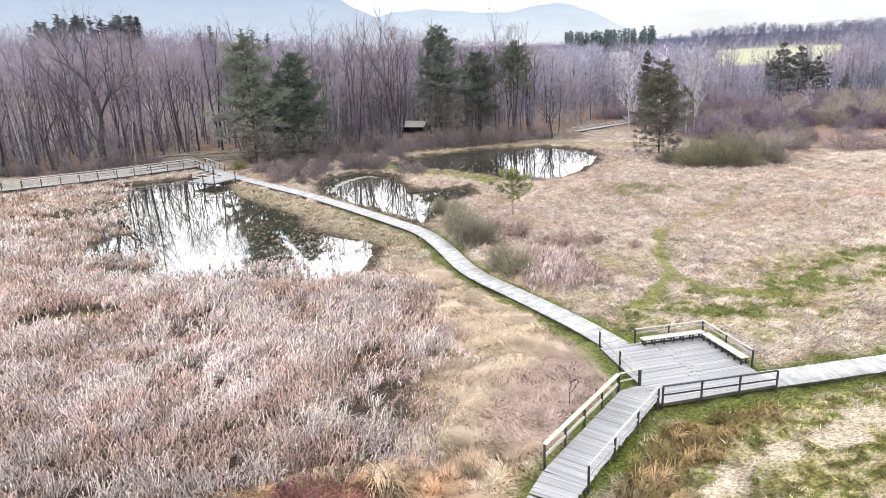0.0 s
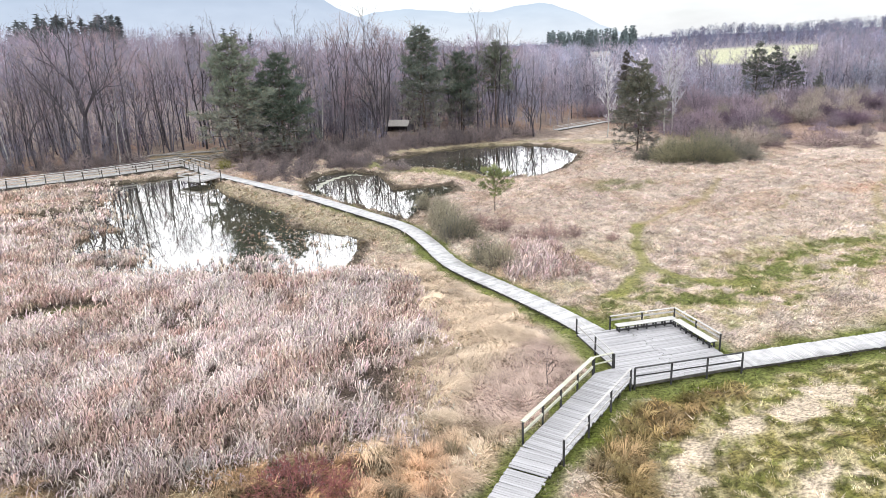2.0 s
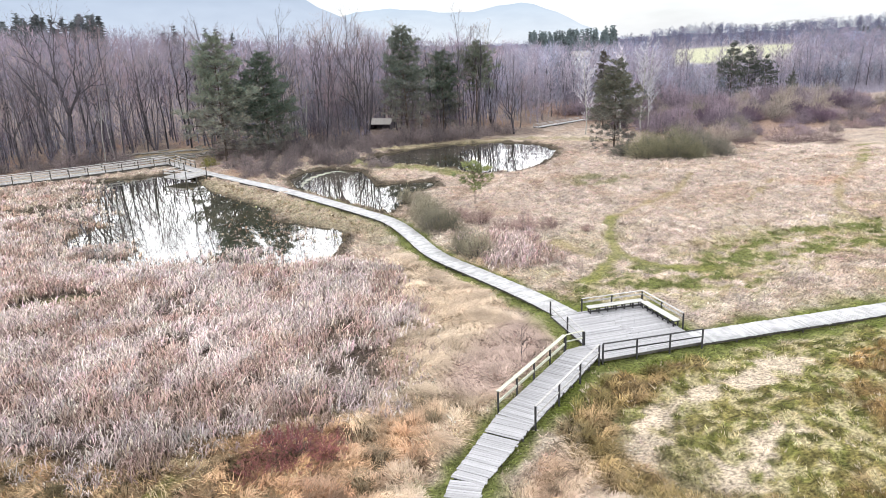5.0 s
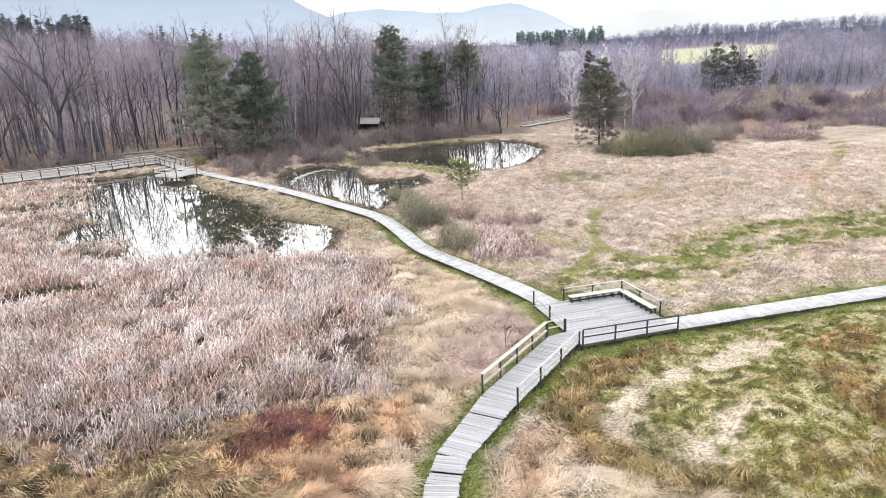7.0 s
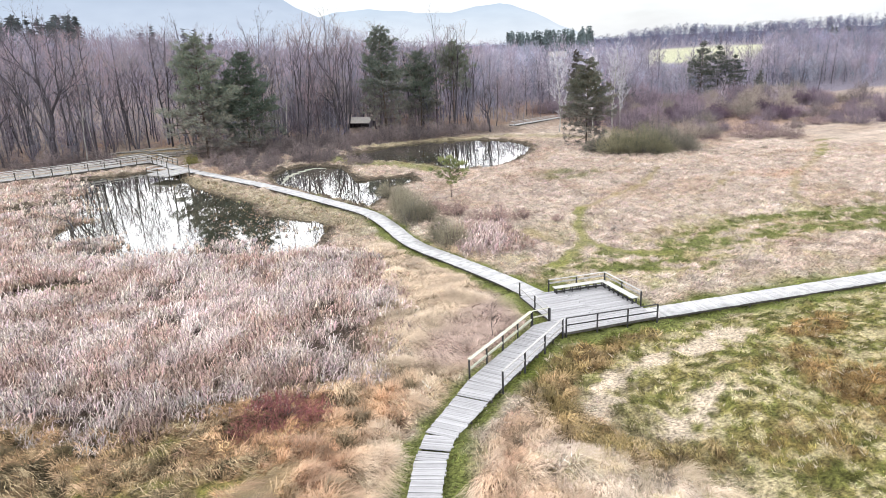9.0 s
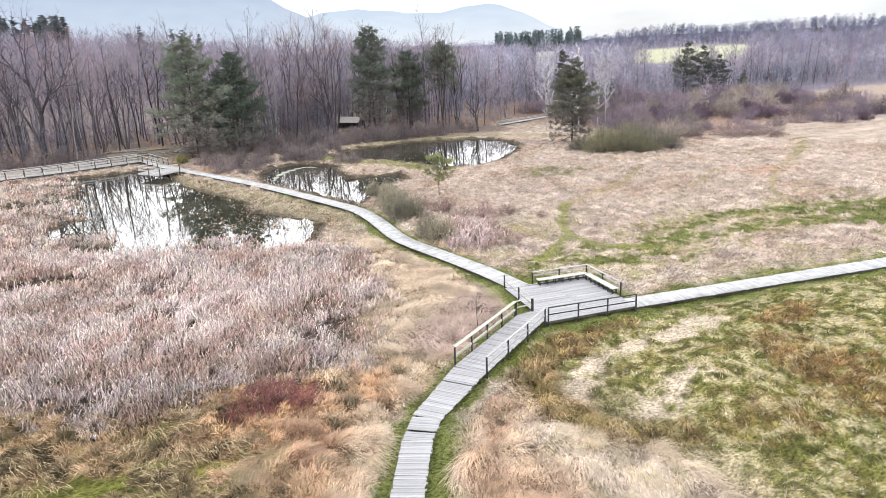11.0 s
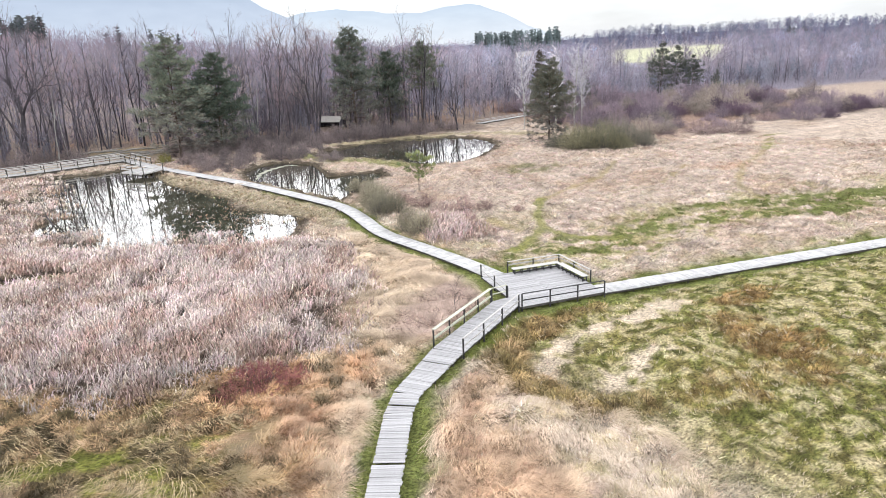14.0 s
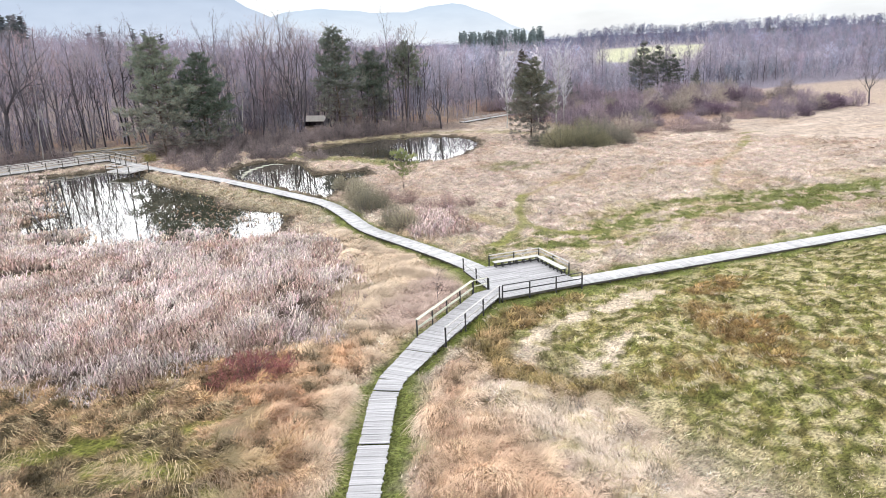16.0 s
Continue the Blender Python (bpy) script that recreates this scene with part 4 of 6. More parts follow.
def pine(seed, h, wide, bare, step_m, tone=(0.05, 0.075, 0.045), clumps=9, droop=0.1, lumpy=0.35, pointed=0.75, dead=0.0):
    """A conifer: trunk with whorled limbs in tiers, and flat sprays of needles; dead: how far up the limbs are greyish."""
    rg = np.random.default_rng(seed)
    wood, crown = Pile(), Pile()
    zs = np.linspace(-0.3, h, 9)
    p = np.c_[np.cumsum(rg.normal(0, h * 0.003, (9, 2)), axis=0), zs]
    wood.add(*tube(p, h * 0.012 * np.linspace(1, 0.06, 9), 6))
    z = bare * h
    cb, cd, cs, ct, cg = [], [], [], [], []
    while z < h * 0.985:
        f = (z / h - bare) / (1 - bare)
        reach = wide * h * min(1.0, 0.62 + 1.3 * f) * (1 - f) ** pointed + 0.25
        k = rg.integers(5, 8)
        a0 = rg.uniform(0, 6.28)
        for i in range(k):
            n = reach * rg.uniform(1 - lumpy, 1 + lumpy * 0.4)
            a = a0 + i * 6.28 / k + rg.normal(0, 0.25)
            rise = 0.5 * f - droop + rg.normal(0, 0.14)
            ts = np.linspace(0, 1, 4)[:, None]
            d = np.array([np.cos(a), np.sin(a), rise])
            side = np.array([-np.sin(a), np.cos(a), 0.0])
            q = np.array([np.interp(z, zs, p[:, 0]), np.interp(z, zs, p[:, 1]), z + rg.normal(0, step_m * 0.33)])
            limb = q + d * n * ts + np.array([0, 0, 0.12 * n]) * ts ** 2
            wood.add(*tube(limb, 0.011 * n * np.linspace(1, 0.25, 4) + 0.008, 3))
            c = max(2, int((1.25 * clumps * n / (wide * h + 0.5) + 2) * (0.3 + 0.7 * min(1.0, f / 0.5))))
            g = 0.22 + 0.8 * rg.random(c) ** 0.75
            b = np.stack([np.interp(g * 3, np.arange(4), limb[:, j]) for j in range(3)], 1)
            w = rg.uniform(-1, 1, c)
            b = b + side * (w * 0.42 * n * np.sin(np.clip(g, 0, 1) * 2.6))[:, None] + rg.normal(0, 0.08 * n + 0.05, (c, 3)) * [0.7, 0.7, 0.6]
            cb.append(b)
            cd.append(unit(d + side * (w * 0.8)[:, None] + [0, 0, 0.22]))
            cs.append(np.full(c, 0.26 + 0.085 * n))
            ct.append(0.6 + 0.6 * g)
            cg.append(np.full(c, max(0.0, 1 - f / dead) if dead else 0.0))
        z += step_m * (1.15 - 0.5 * f) * rg.uniform(0.85, 1.15)
    cb, cd, cs, ct, cg = map(np.concatenate, (cb, cd, cs, ct, cg))
    m = 26
    b = np.repeat(cb, m, axis=0) + rg.normal(0, 0.2, (len(cb) * m, 3)) * np.repeat(cs, m)[:, None] * [1.5, 1.5, 1.0]
    d = unit(np.repeat(cd, m, axis=0) + rg.normal(0, 0.65, (len(cb) * m, 3)) + [0, 0, 0.15])
    ln = np.repeat(cs, m) * rg.uniform(0.5, 1.1, len(b))
    grey = np.repeat(cg, m)[:, None]
    base = np.array(tone) * (1 - grey) + np.array((0.15, 0.138, 0.128)) * grey
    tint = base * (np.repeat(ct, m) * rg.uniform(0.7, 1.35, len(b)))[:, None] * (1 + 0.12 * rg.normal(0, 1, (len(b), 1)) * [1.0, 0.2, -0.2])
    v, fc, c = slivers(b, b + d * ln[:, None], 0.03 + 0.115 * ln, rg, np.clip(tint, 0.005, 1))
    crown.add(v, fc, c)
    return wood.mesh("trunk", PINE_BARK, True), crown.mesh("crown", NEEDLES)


def shrub(seed, h, wide, stems, tone, twigs=14, arch=0.25, width=0.03):
    """A many-stemmed leafless bush: stems, and a fuzz of twigs as its crown."""
    rg = np.random.default_rng(seed)
    wood, crown = Pile(), Pile()
    tb, tt = [], []
    for k in range(stems):
        a, out = rg.uniform(0, 6.28), rg.random() ** 0.6
        b = np.array([np.cos(a), np.sin(a), 0]) * wide * (0.25 + 0.45 * out) * rg.random()
        tip = np.array([np.cos(a) * out * wide, np.sin(a) * out * wide, h * (1 - 0.9 * out ** 2) ** 0.8 * rg.uniform(0.6, 1.05)])
        ts = np.linspace(0, 1, 4)[:, None]
        limb = b + (tip - b) * ts + np.array([0, 0, arch * h]) * (ts - ts ** 2) + rg.normal(0, 0.04 * h, (4, 3)) * (ts > 0)
        limb[0, 2] = -0.2
        if k % 3 == 0:
            wood.add(*tube(limb[[0, 1, 3]], (0.008 * h + 0.006) * np.linspace(1, 0.3, 3), 3))
        g = rg.uniform(0.12, 1.0, twigs)
        q = np.stack([np.interp(g * 3, np.arange(4), limb[:, j]) for j in range(3)], 1)
        d = unit(unit(tip - b) * 0.7 + rg.normal(0, 0.7, (twigs, 3)))
        tb.append(q)
        tt.append(q + d * (h * rg.uniform(0.12, 0.35, twigs))[:, None])
    tb, tt = np.concatenate(tb), np.concatenate(tt)
    low = tt[:, 2] < 0.05
    tt[low, 2] = 0.05
    tint = np.array(tone) * rg.uniform(0.65, 1.4, (len(tb), 1))
    v, f, c = slivers(tb, tt, np.full(len(tb), width) * rg.uniform(0.7, 1.4, len(tb)), rg, tint)
    crown.add(v, f, c)
    return wood.mesh("woody_base", BARK, True), crown.mesh("crown", TWIGS)


def plant(name, meshes, x, y, label, category, group="", turn=0.0, size=1.0, tall=1.0, sink=0.05):
    z = float(height(np.array([float(x)]), np.array([float(y)]))[0]) - sink
    ob = new(name)
    ob.empty_display_size = 0.3
    ob.matrix_basis = pose(x, y, z, 0, 0, turn) @ Matrix.Diagonal((size, size, size * tall, 1))
    for me in meshes:
        child = bpy.data.objects.new(me.name.split(".")[0], me)
        LINK(child)
        child.parent = ob
    return tagged(ob, label, category, group)


rng = np.random.default_rng(12)

# conifers with a place of their own
PINE_A = pine(1, 21.5, 0.36, 0.06, 0.85, (0.128, 0.148, 0.115), 19, 0.06, 0.55, 0.62, 0.55)
PINE_B = pine(2, 18.0, 0.36, 0.08, 0.8, (0.092, 0.116, 0.09), 19, 0.06, 0.55, 0.62, 0.3)
PINE_C = pine(3, 20.0, 0.27, 0.12, 0.8, (0.098, 0.115, 0.095), 15, 0.03, 0.6, 0.62, 0.45)
SPRUCE = pine(5, 14.6, 0.40, 0.10, 0.75, (0.115, 0.118, 0.09), 17, 0.15, 0.42, 0.74, 0.6)
PINE_D = pine(7, 18.0, 0.27, 0.48, 0.75, (0.105, 0.122, 0.09), 15, 0.0, 0.55, 0.55)
PINE_E = pine(8, 17.6, 0.34, 0.14, 0.8, (0.095, 0.117, 0.092), 18, 0.05, 0.55, 0.62, 0.4)
DARK_PINE = pine(10, 15.5, 0.38, 0.05, 0.9, (0.082, 0.092, 0.078), 13, 0.05, 0.62, 0.75)
SLIM_SPRUCE = pine(9, 18.5, 0.17, 0.1, 0.8, (0.07, 0.066, 0.06), 11, 0.1, 0.5, 0.7)
SMALL_PINE = pine(6, 4.7, 0.5, 0.38, 0.5, (0.15, 0.17, 0.075), 4, -0.35, 0.6, 0.45)
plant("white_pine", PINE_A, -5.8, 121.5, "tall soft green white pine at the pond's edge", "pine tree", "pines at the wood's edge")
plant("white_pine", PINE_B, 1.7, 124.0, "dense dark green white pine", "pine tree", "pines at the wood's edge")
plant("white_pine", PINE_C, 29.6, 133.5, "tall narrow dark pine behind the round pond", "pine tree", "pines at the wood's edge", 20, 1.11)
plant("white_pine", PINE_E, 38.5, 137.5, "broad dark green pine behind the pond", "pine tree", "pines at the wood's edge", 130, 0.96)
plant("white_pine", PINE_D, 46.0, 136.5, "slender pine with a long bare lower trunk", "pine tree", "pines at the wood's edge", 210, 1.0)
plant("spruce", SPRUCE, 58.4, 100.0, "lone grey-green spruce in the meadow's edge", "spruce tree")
plant("spruce", SLIM_SPRUCE, 69.5, 124.5, "dark narrow spruce among bare trees", "spruce tree", "", 80, 0.84)
plant("pine_sapling", SMALL_PINE, 23.4, 70.0, "small bright green pine standing by the pond", "pine tree")
plant("pine", DARK_PINE, 131.0, 164.0, "broad dark green pine in a clump", "pine tree", "pines beyond the thicket", 30, 0.98)
plant("pine", DARK_PINE, 137.5, 165.0, "broad dark green pine in a clump", "pine tree", "pines beyond the thicket", 200, 0.9)
plant("pine", DARK_PINE, 141.8, 163.0, "dark green pine in a clump", "pine tree", "pines beyond the thicket", 300, 0.72)
plant("cedar", DARK_PINE, 146.5, 158.0, "small black-green cedar bush", "cedar tree", "", 100, 0.42)
plant("cedar", DARK_PINE, 98.0, 152.0, "small black-green cedar bush", "cedar tree", "", 40, 0.42)

# leafless wood: the trees along its edge
GREY, ROSY, LILAC, BROWN = (0.2, 0.188, 0.235), (0.31, 0.232, 0.25), (0.23, 0.222, 0.295), (0.165, 0.146, 0.168)
TAN = (0.32, 0.275, 0.255)
KINDS = [bare_tree(21, 22, 0.17, 0.42, 17, 1, 14, GREY, 0.018), bare_tree(22, 20, 0.18, 0.4, 16, 1, 15, ROSY, 0.018), bare_tree(23, 24, 0.18, 0.36, 18, 1, 13, BROWN, 0.018),
         bare_tree(24, 18, 0.18, 0.35, 16, 1, 14, LILAC, 0.018), bare_tree(25, 21, 0.17, 0.4, 10, 2, 12, TAN, 0.02), bare_tree(26, 17, 0.19, 0.3, 15, 1, 15, ROSY, 0.018)]
BIG = forked_tree(31, 26, 0.36, 6, 0.8, (0.115, 0.1, 0.105), 1, 4, 6, 0.023)
CLUSTER = forked_tree(32, 26, 0.42, 2, 0.4, (0.27, 0.21, 0.21), 5, 3, 6, 0.015)
VASE = forked_tree(37, 22, 0.34, 3, 0.45, (0.23, 0.2, 0.215), 3, 3, 7, 0.0135)
FORKED = forked_tree(39, 24, 0.34, 4, 0.7, (0.16, 0.138, 0.148), 1, 4, 5, 0.0135)
ASPEN = bare_tree(33, 16, 0.17, 0.2, 26, 1, 16, (0.5, 0.485, 0.53), 0.05, True)
ROUND = [bare_tree(34, 13, 0.22, 0.22, 17, 1, 13, (0.33, 0.308, 0.355), 0.045), bare_tree(35, 12, 0.24, 0.2, 11, 2, 11, (0.32, 0.285, 0.32), 0.045), bare_tree(36, 14, 0.2, 0.25, 17, 1, 13, (0.25, 0.228, 0.275), 0.045)]
plant("bare_tree", BIG, -32.5, 129.5, "large spreading leafless tree with dark limbs", "tree")
plant("bare_tree", BIG, -60.0, 130.5, "large leafless tree with forking dark limbs", "tree", "", 140, 0.95)
for x, y, a, z in ((-48, 129.5, 30, 0.85), (-41, 131, 200, 0.7), (-70, 129, 80, 0.9), (4.5, 133, 250, 0.78), (40, 141, 300, 0.8), (-24, 141, 170, 0.85)):
    plant("bare_tree", FORKED, x, y, "dark-limbed spreading leafless tree at the wood's edge", "tree", "", a, z)
plant("bare_tree", CLUSTER, 14.5, 138.0, "tall many-stemmed leafless tree with reddish twigs", "tree")
plant("bare_tree", CLUSTER, 22.5, 141.0, "tall many-stemmed leafless tree", "tree", "", 150, 0.96)
for x, y, a, z in ((-52, 136, 10, 1.0), (-38, 139, 80, 0.9), (-29, 135, 160, 0.85), (-20, 143, 220, 1.0), (-9, 139, 300, 1.05), (7, 141, 40, 0.95), (30.5, 146, 130, 1.0), (52, 144, 200, 0.85), (-66, 138, 260, 1.0)):
    plant("bare_tree", VASE, x, y, "many-stemmed leafless tree spreading like a vase", "tree", "vase-shaped trees of the wood", a, z)
BIRCH = bare_tree(38, 16, 0.16, 0.45, 12, 1, 14, LILAC, 0.028, True)
for x, y, a, z in ((-27.5, 131.5, 10, 0.9), (-25.8, 132.5, 90, 0.75), (-45, 131, 200, 0.8), (-6.5, 131, 60, 0.8), (9, 135, 300, 0.85), (34, 139, 30, 0.8)):
    plant("birch", BIRCH, x, y, "slender pale-barked leafless birch at the wood's edge", "birch tree", "birches at the wood's edge", a, z)
plant("bare_tree", FORKED, 20.0, 135.0, "leafless tree with dark twisting limbs", "tree", "", 60, 0.75)
plant("aspen", ASPEN, 72.0, 114.0, "pale leafless aspen with whitish twigs", "tree", "", 0, 1.08)
plant("aspen", ASPEN, 75.5, 117.0, "pale leafless aspen with whitish twigs", "tree", "", 90, 1.0)
plant("aspen", ASPEN, 62.0, 117.5, "pale leafless aspen with whitish twigs", "tree", "", 200, 0.9)
plant("aspen", ASPEN, 69.5, 117.5, "pale leafless aspen with whitish twigs", "tree", "", 290, 0.98)
plant("bare_tree", BIG, 50.5, 126.5, "low crooked leafless tree by the round pond", "tree", "", 70, 0.42)
plant("bare_tree", BIG, 150.0, 103.0, "small leafless tree standing in the far meadow", "tree", "", 10, 0.36)
plant("bare_tree", KINDS[3], 158.0, 148.0, "leafless tree with a wide pale crown", "tree", "", 10, 0.6)
FRONT_LABELS = {0: "slender grey leafless tree in the wood", 1: "leafless tree with reddish twigs", 2: "tall dark-barked leafless tree", 3: "leafless tree with greyish lilac twigs", 4: "twin-stemmed leafless tree with tan twigs", 5: "young leafless tree with rosy twigs"}


def wood_spots(n, test, box, gap, seed):
    rg = np.random.default_rng(seed)
    got = []
    tries = 0
    while len(got) < n and tries < 40000:
        tries += 1
        x, y = rg.uniform(box[0], box[1]), rg.uniform(box[2], box[3])
        if test(x, y) and all((x - a) ** 2 + (y - b) ** 2 > gap * gap for a, b in got):
            got.append((x, y))
    return got


def in_west_wood(x, y):
    return y > 127 + (6 if x > 25 else 0) + 2 * math.sin(x * 0.4) and not (24 < x < 31 and y < 152) and math.hypot((x + 15) / 9, (y - 133) / 8) > 1


for x, y in wood_spots(175, in_west_wood, (-78, 56, 126, 166), 3.2, 5):
    k = int(rng.integers(0, 6))
    plant("bare_tree", KINDS[k], x, y, FRONT_LABELS[k], "tree", "trees of the wood", rng.uniform(0, 360), rng.uniform(0.6, 1.1), rng.uniform(0.88, 1.12))


def in_east_wood(x, y):
    return y > (138 + 0.32 * (x - 60) if x < 130 else 164) and y < 215 + 0.1 * x


for x, y in wood_spots(95, in_east_wood, (56, 200, 138, 225), 4.5, 6):
    k = int(rng.integers(0, 3))
    plant("bare_tree", ROUND[k], x, y, "round-headed pale grey leafless tree", "tree", "trees of the eastern wood", rng.uniform(0, 360), rng.uniform(0.7, 1.1), rng.uniform(0.9, 1.1))


for x, y in wood_spots(60, lambda x, y: y > 172 + 0.12 * (x - 120), (110, 250, 168, 270), 6.5, 61):
    k = int(rng.integers(0, 3))
    plant("bare_tree", ROUND[k], x, y, "round-headed pale grey leafless tree", "tree", "trees of the eastern wood", rng.uniform(0, 360), rng.uniform(0.55, 0.95), rng.uniform(0.9, 1.1))


def far_forest(name, label, places, sizes, tone, seed, twig=90, conifer=False, low=0.16):
    """Many far trees as one mesh: slim trunks with fans of twigs, or dark cones of sprays."""
    rg = np.random.default_rng(seed)
    n = len(places)
    places = np.array(places)
    z0 = height(places[:, 0], places[:, 1])
    base = np.c_[places, z0 - 0.3]
    top = base + np.c_[rg.normal(0, 0.5, (n, 2)), sizes]
    pile = Pile()
    shade = np.array(tone) * rg.uniform(0.72, 1.28, (n, 1)) * (1 + (0 if conifer else 1) * (rg.normal(0, 1, (n, 1)) * [0.08, 0.0, -0.03] + rg.normal(0, 0.03, (n, 3))))
    shade = shade * (0.25 + 1.5 * fbm(places[:, 0], places[:, 1], 11.0, 401, 3))[:, None]
    for turn in ((1.0, 0, 0), (0, 1.0, 0)):
        s = np.array(turn) * (0.08 if conifer else 0.045)
        v = np.stack([base - s, base + s, top], 1).reshape(-1, 3)
        pile.add(v, np.arange(3 * n).reshape(n, 3), np.repeat(shade * 0.85, 3, axis=0))
    g = rg.random((n, twig)) ** (0.8 if not conifer else 1.0)
    if conifer:
        g = g * 0.93 + 0.04
        q = base[:, None] + (top - base)[:, None] * g[..., None]
        a = rg.uniform(0, 6.28, (n, twig))
        ln = (1.02 - g) ** 0.36 * sizes[:, None] * 0.15 * rg.uniform(0.35, 1.2, (n, twig)) + 0.3
        d = np.stack([np.cos(a), np.sin(a), rg.uniform(-0.25, 0.35, (n, twig))], -1)
        wdt = 0.28 * ln + 0.25
    else:
        g = low + (1 - low) * g
        a = rg.uniform(0, 6.28, (n, twig))
        rad = sizes[:, None] * 0.19 * np.sqrt(rg.random((n, twig))) * np.sin(np.clip((g - 0.12) / 0.9, 0, 1) * 2.95) ** 0.7
        q = base[:, None] + (top - base)[:, None] * (g * 0.92)[..., None] + np.stack([np.cos(a) * rad, np.sin(a) * rad, 0 * rad], -1)
        ln = sizes[:, None] * rg.uniform(0.05, 0.15, (n, twig))
        d = unit(np.stack([np.cos(a) * 0.5, np.sin(a) * 0.5, rg.uniform(0.35, 1.3, (n, twig))], -1) + rg.normal(0, 0.28, (n, twig, 3)))
        wdt = 0.085 * np.clip(np.hypot(places[:, 0], places[:, 1]) / 200, 1, 4)[:, None] * rg.uniform(0.5, 1.5, (n, twig))
        for k in range(6):
            lb = base + (top - base) * rg.uniform(0.3, 0.75, (n, 1))
            ld = unit(np.c_[rg.normal(0, 0.55, (n, 2)), rg.uniform(0.8, 1.3, n)])
            v, f, c = slivers(lb, lb + ld * (sizes * rg.uniform(0.18, 0.32, n))[:, None], np.full(n, 0.12), rg, shade * 0.62)
            pile.add(v, f, c)
    tint = np.repeat(shade, twig, axis=0) * rg.uniform(0.85, 1.15, (n * twig, 1))
    v, f, c = slivers(q.reshape(-1, 3), (q + d * ln[..., None]).reshape(-1, 3), wdt.ravel(), rg, tint)
    pile.add(v, f, c)
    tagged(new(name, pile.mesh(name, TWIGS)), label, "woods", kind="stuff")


rg = np.random.default_rng(77)


def scatter(n, a0, a1, r0, r1):
    a, r = rg.uniform(a0, a1, n), np.sqrt(rg.uniform(r0 ** 2, r1 ** 2, n))
    open_field = (np.abs(a - 38.2) < 4.0) & (r > 255) & (r < 760)
    open_field |= (np.abs(a - 26.9) < 1.4) & (r > 250) & (r < 425)
    a, r = np.radians(a[~open_field]), r[~open_field]
    return np.c_[r * np.sin(a), r * np.cos(a)]


s = scatter(1050, -36, 18, 128, 175)
s = s[(np.hypot((s[:, 0] + 15) / 10, (s[:, 1] - 134) / 9) > 1) & (s[:, 1] > 127 + 6 * (s[:, 0] > 22)) & (s[:, 0] < 56) & ~((np.abs(s[:, 0] - 26) < 5) & (s[:, 1] < 152))]
far_forest("young_woods", "dense grey-lilac undergrowth of leafless saplings", s, rg.uniform(2, 9, len(s)), (0.155, 0.144, 0.18), 11, 50)
s = np.c_[rg.uniform(8, 48, 300), rg.uniform(152, 168, 300)]
far_forest("young_woods", "dark grey leafless saplings deep in the wood", s, rg.uniform(7, 15, len(s)), (0.205, 0.186, 0.215), 14, 60)
s = scatter(1900, 18, 62, 145, 270)
s = s[s[:, 1] > np.where(s[:, 0] < 130, 138 + 0.3 * (s[:, 0] - 60), 160 + 0.02 * (s[:, 0] - 140))]
far_forest("young_woods", "dense pale grey undergrowth of leafless saplings", s, rg.uniform(3, 9, len(s)), (0.19, 0.183, 0.226), 12, 60)
# Tones turn bluer with distance: haze put into the trees' colour.
s = scatter(1500, -36, 18, 164, 330)
far_forest("far_woods", "leafless grey-brown woods behind the edge trees", s, rg.uniform(15, 22, len(s)) * (0.6 + 0.75 * fbm(s[:, 0], s[:, 1], 26.0, 301)), (0.225, 0.205, 0.25), 1, 100)
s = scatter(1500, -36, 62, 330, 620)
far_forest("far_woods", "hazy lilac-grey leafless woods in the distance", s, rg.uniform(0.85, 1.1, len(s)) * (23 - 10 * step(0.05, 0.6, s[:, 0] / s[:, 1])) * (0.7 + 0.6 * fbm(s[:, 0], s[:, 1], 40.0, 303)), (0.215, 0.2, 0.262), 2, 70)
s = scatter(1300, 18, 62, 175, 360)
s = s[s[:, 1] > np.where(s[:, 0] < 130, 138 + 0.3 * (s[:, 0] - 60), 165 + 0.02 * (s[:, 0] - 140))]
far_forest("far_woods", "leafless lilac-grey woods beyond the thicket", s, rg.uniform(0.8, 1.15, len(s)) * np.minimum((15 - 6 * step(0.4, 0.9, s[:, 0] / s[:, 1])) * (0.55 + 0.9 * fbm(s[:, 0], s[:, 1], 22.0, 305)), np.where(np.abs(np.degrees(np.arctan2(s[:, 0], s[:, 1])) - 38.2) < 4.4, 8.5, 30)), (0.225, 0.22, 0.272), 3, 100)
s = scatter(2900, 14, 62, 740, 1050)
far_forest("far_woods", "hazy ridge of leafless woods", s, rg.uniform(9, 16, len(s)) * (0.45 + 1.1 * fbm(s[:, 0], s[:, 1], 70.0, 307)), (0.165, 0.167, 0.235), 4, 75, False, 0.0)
s = scatter(900, 42.5, 62, 270, 600)
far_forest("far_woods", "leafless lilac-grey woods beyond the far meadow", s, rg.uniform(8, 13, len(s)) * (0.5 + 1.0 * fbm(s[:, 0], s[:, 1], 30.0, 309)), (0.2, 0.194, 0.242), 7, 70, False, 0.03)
s = scatter(240, 22.8, 29.7, 640, 740)
far_forest("far_pines", "dark grove of conifers on the skyline", s, rg.uniform(14, 28, len(s)), (0.11, 0.14, 0.145), 5, 200, True)
s = np.concatenate([scatter(120, -17, -10, 325, 360), scatter(3, -5.9, -5.0, 350, 360), scatter(6, -2.8, -0.8, 350, 370), scatter(16, 46, 48, 600, 660), scatter(30, 52, 56, 600, 700)])
far_forest("far_pines", "scattered dark conifers standing above the woods", s, np.where(s[:, 0] > 200, 13, 24) * rg.uniform(0.7, 1.15, len(s)), (0.085, 0.10, 0.105), 6, 260, True)

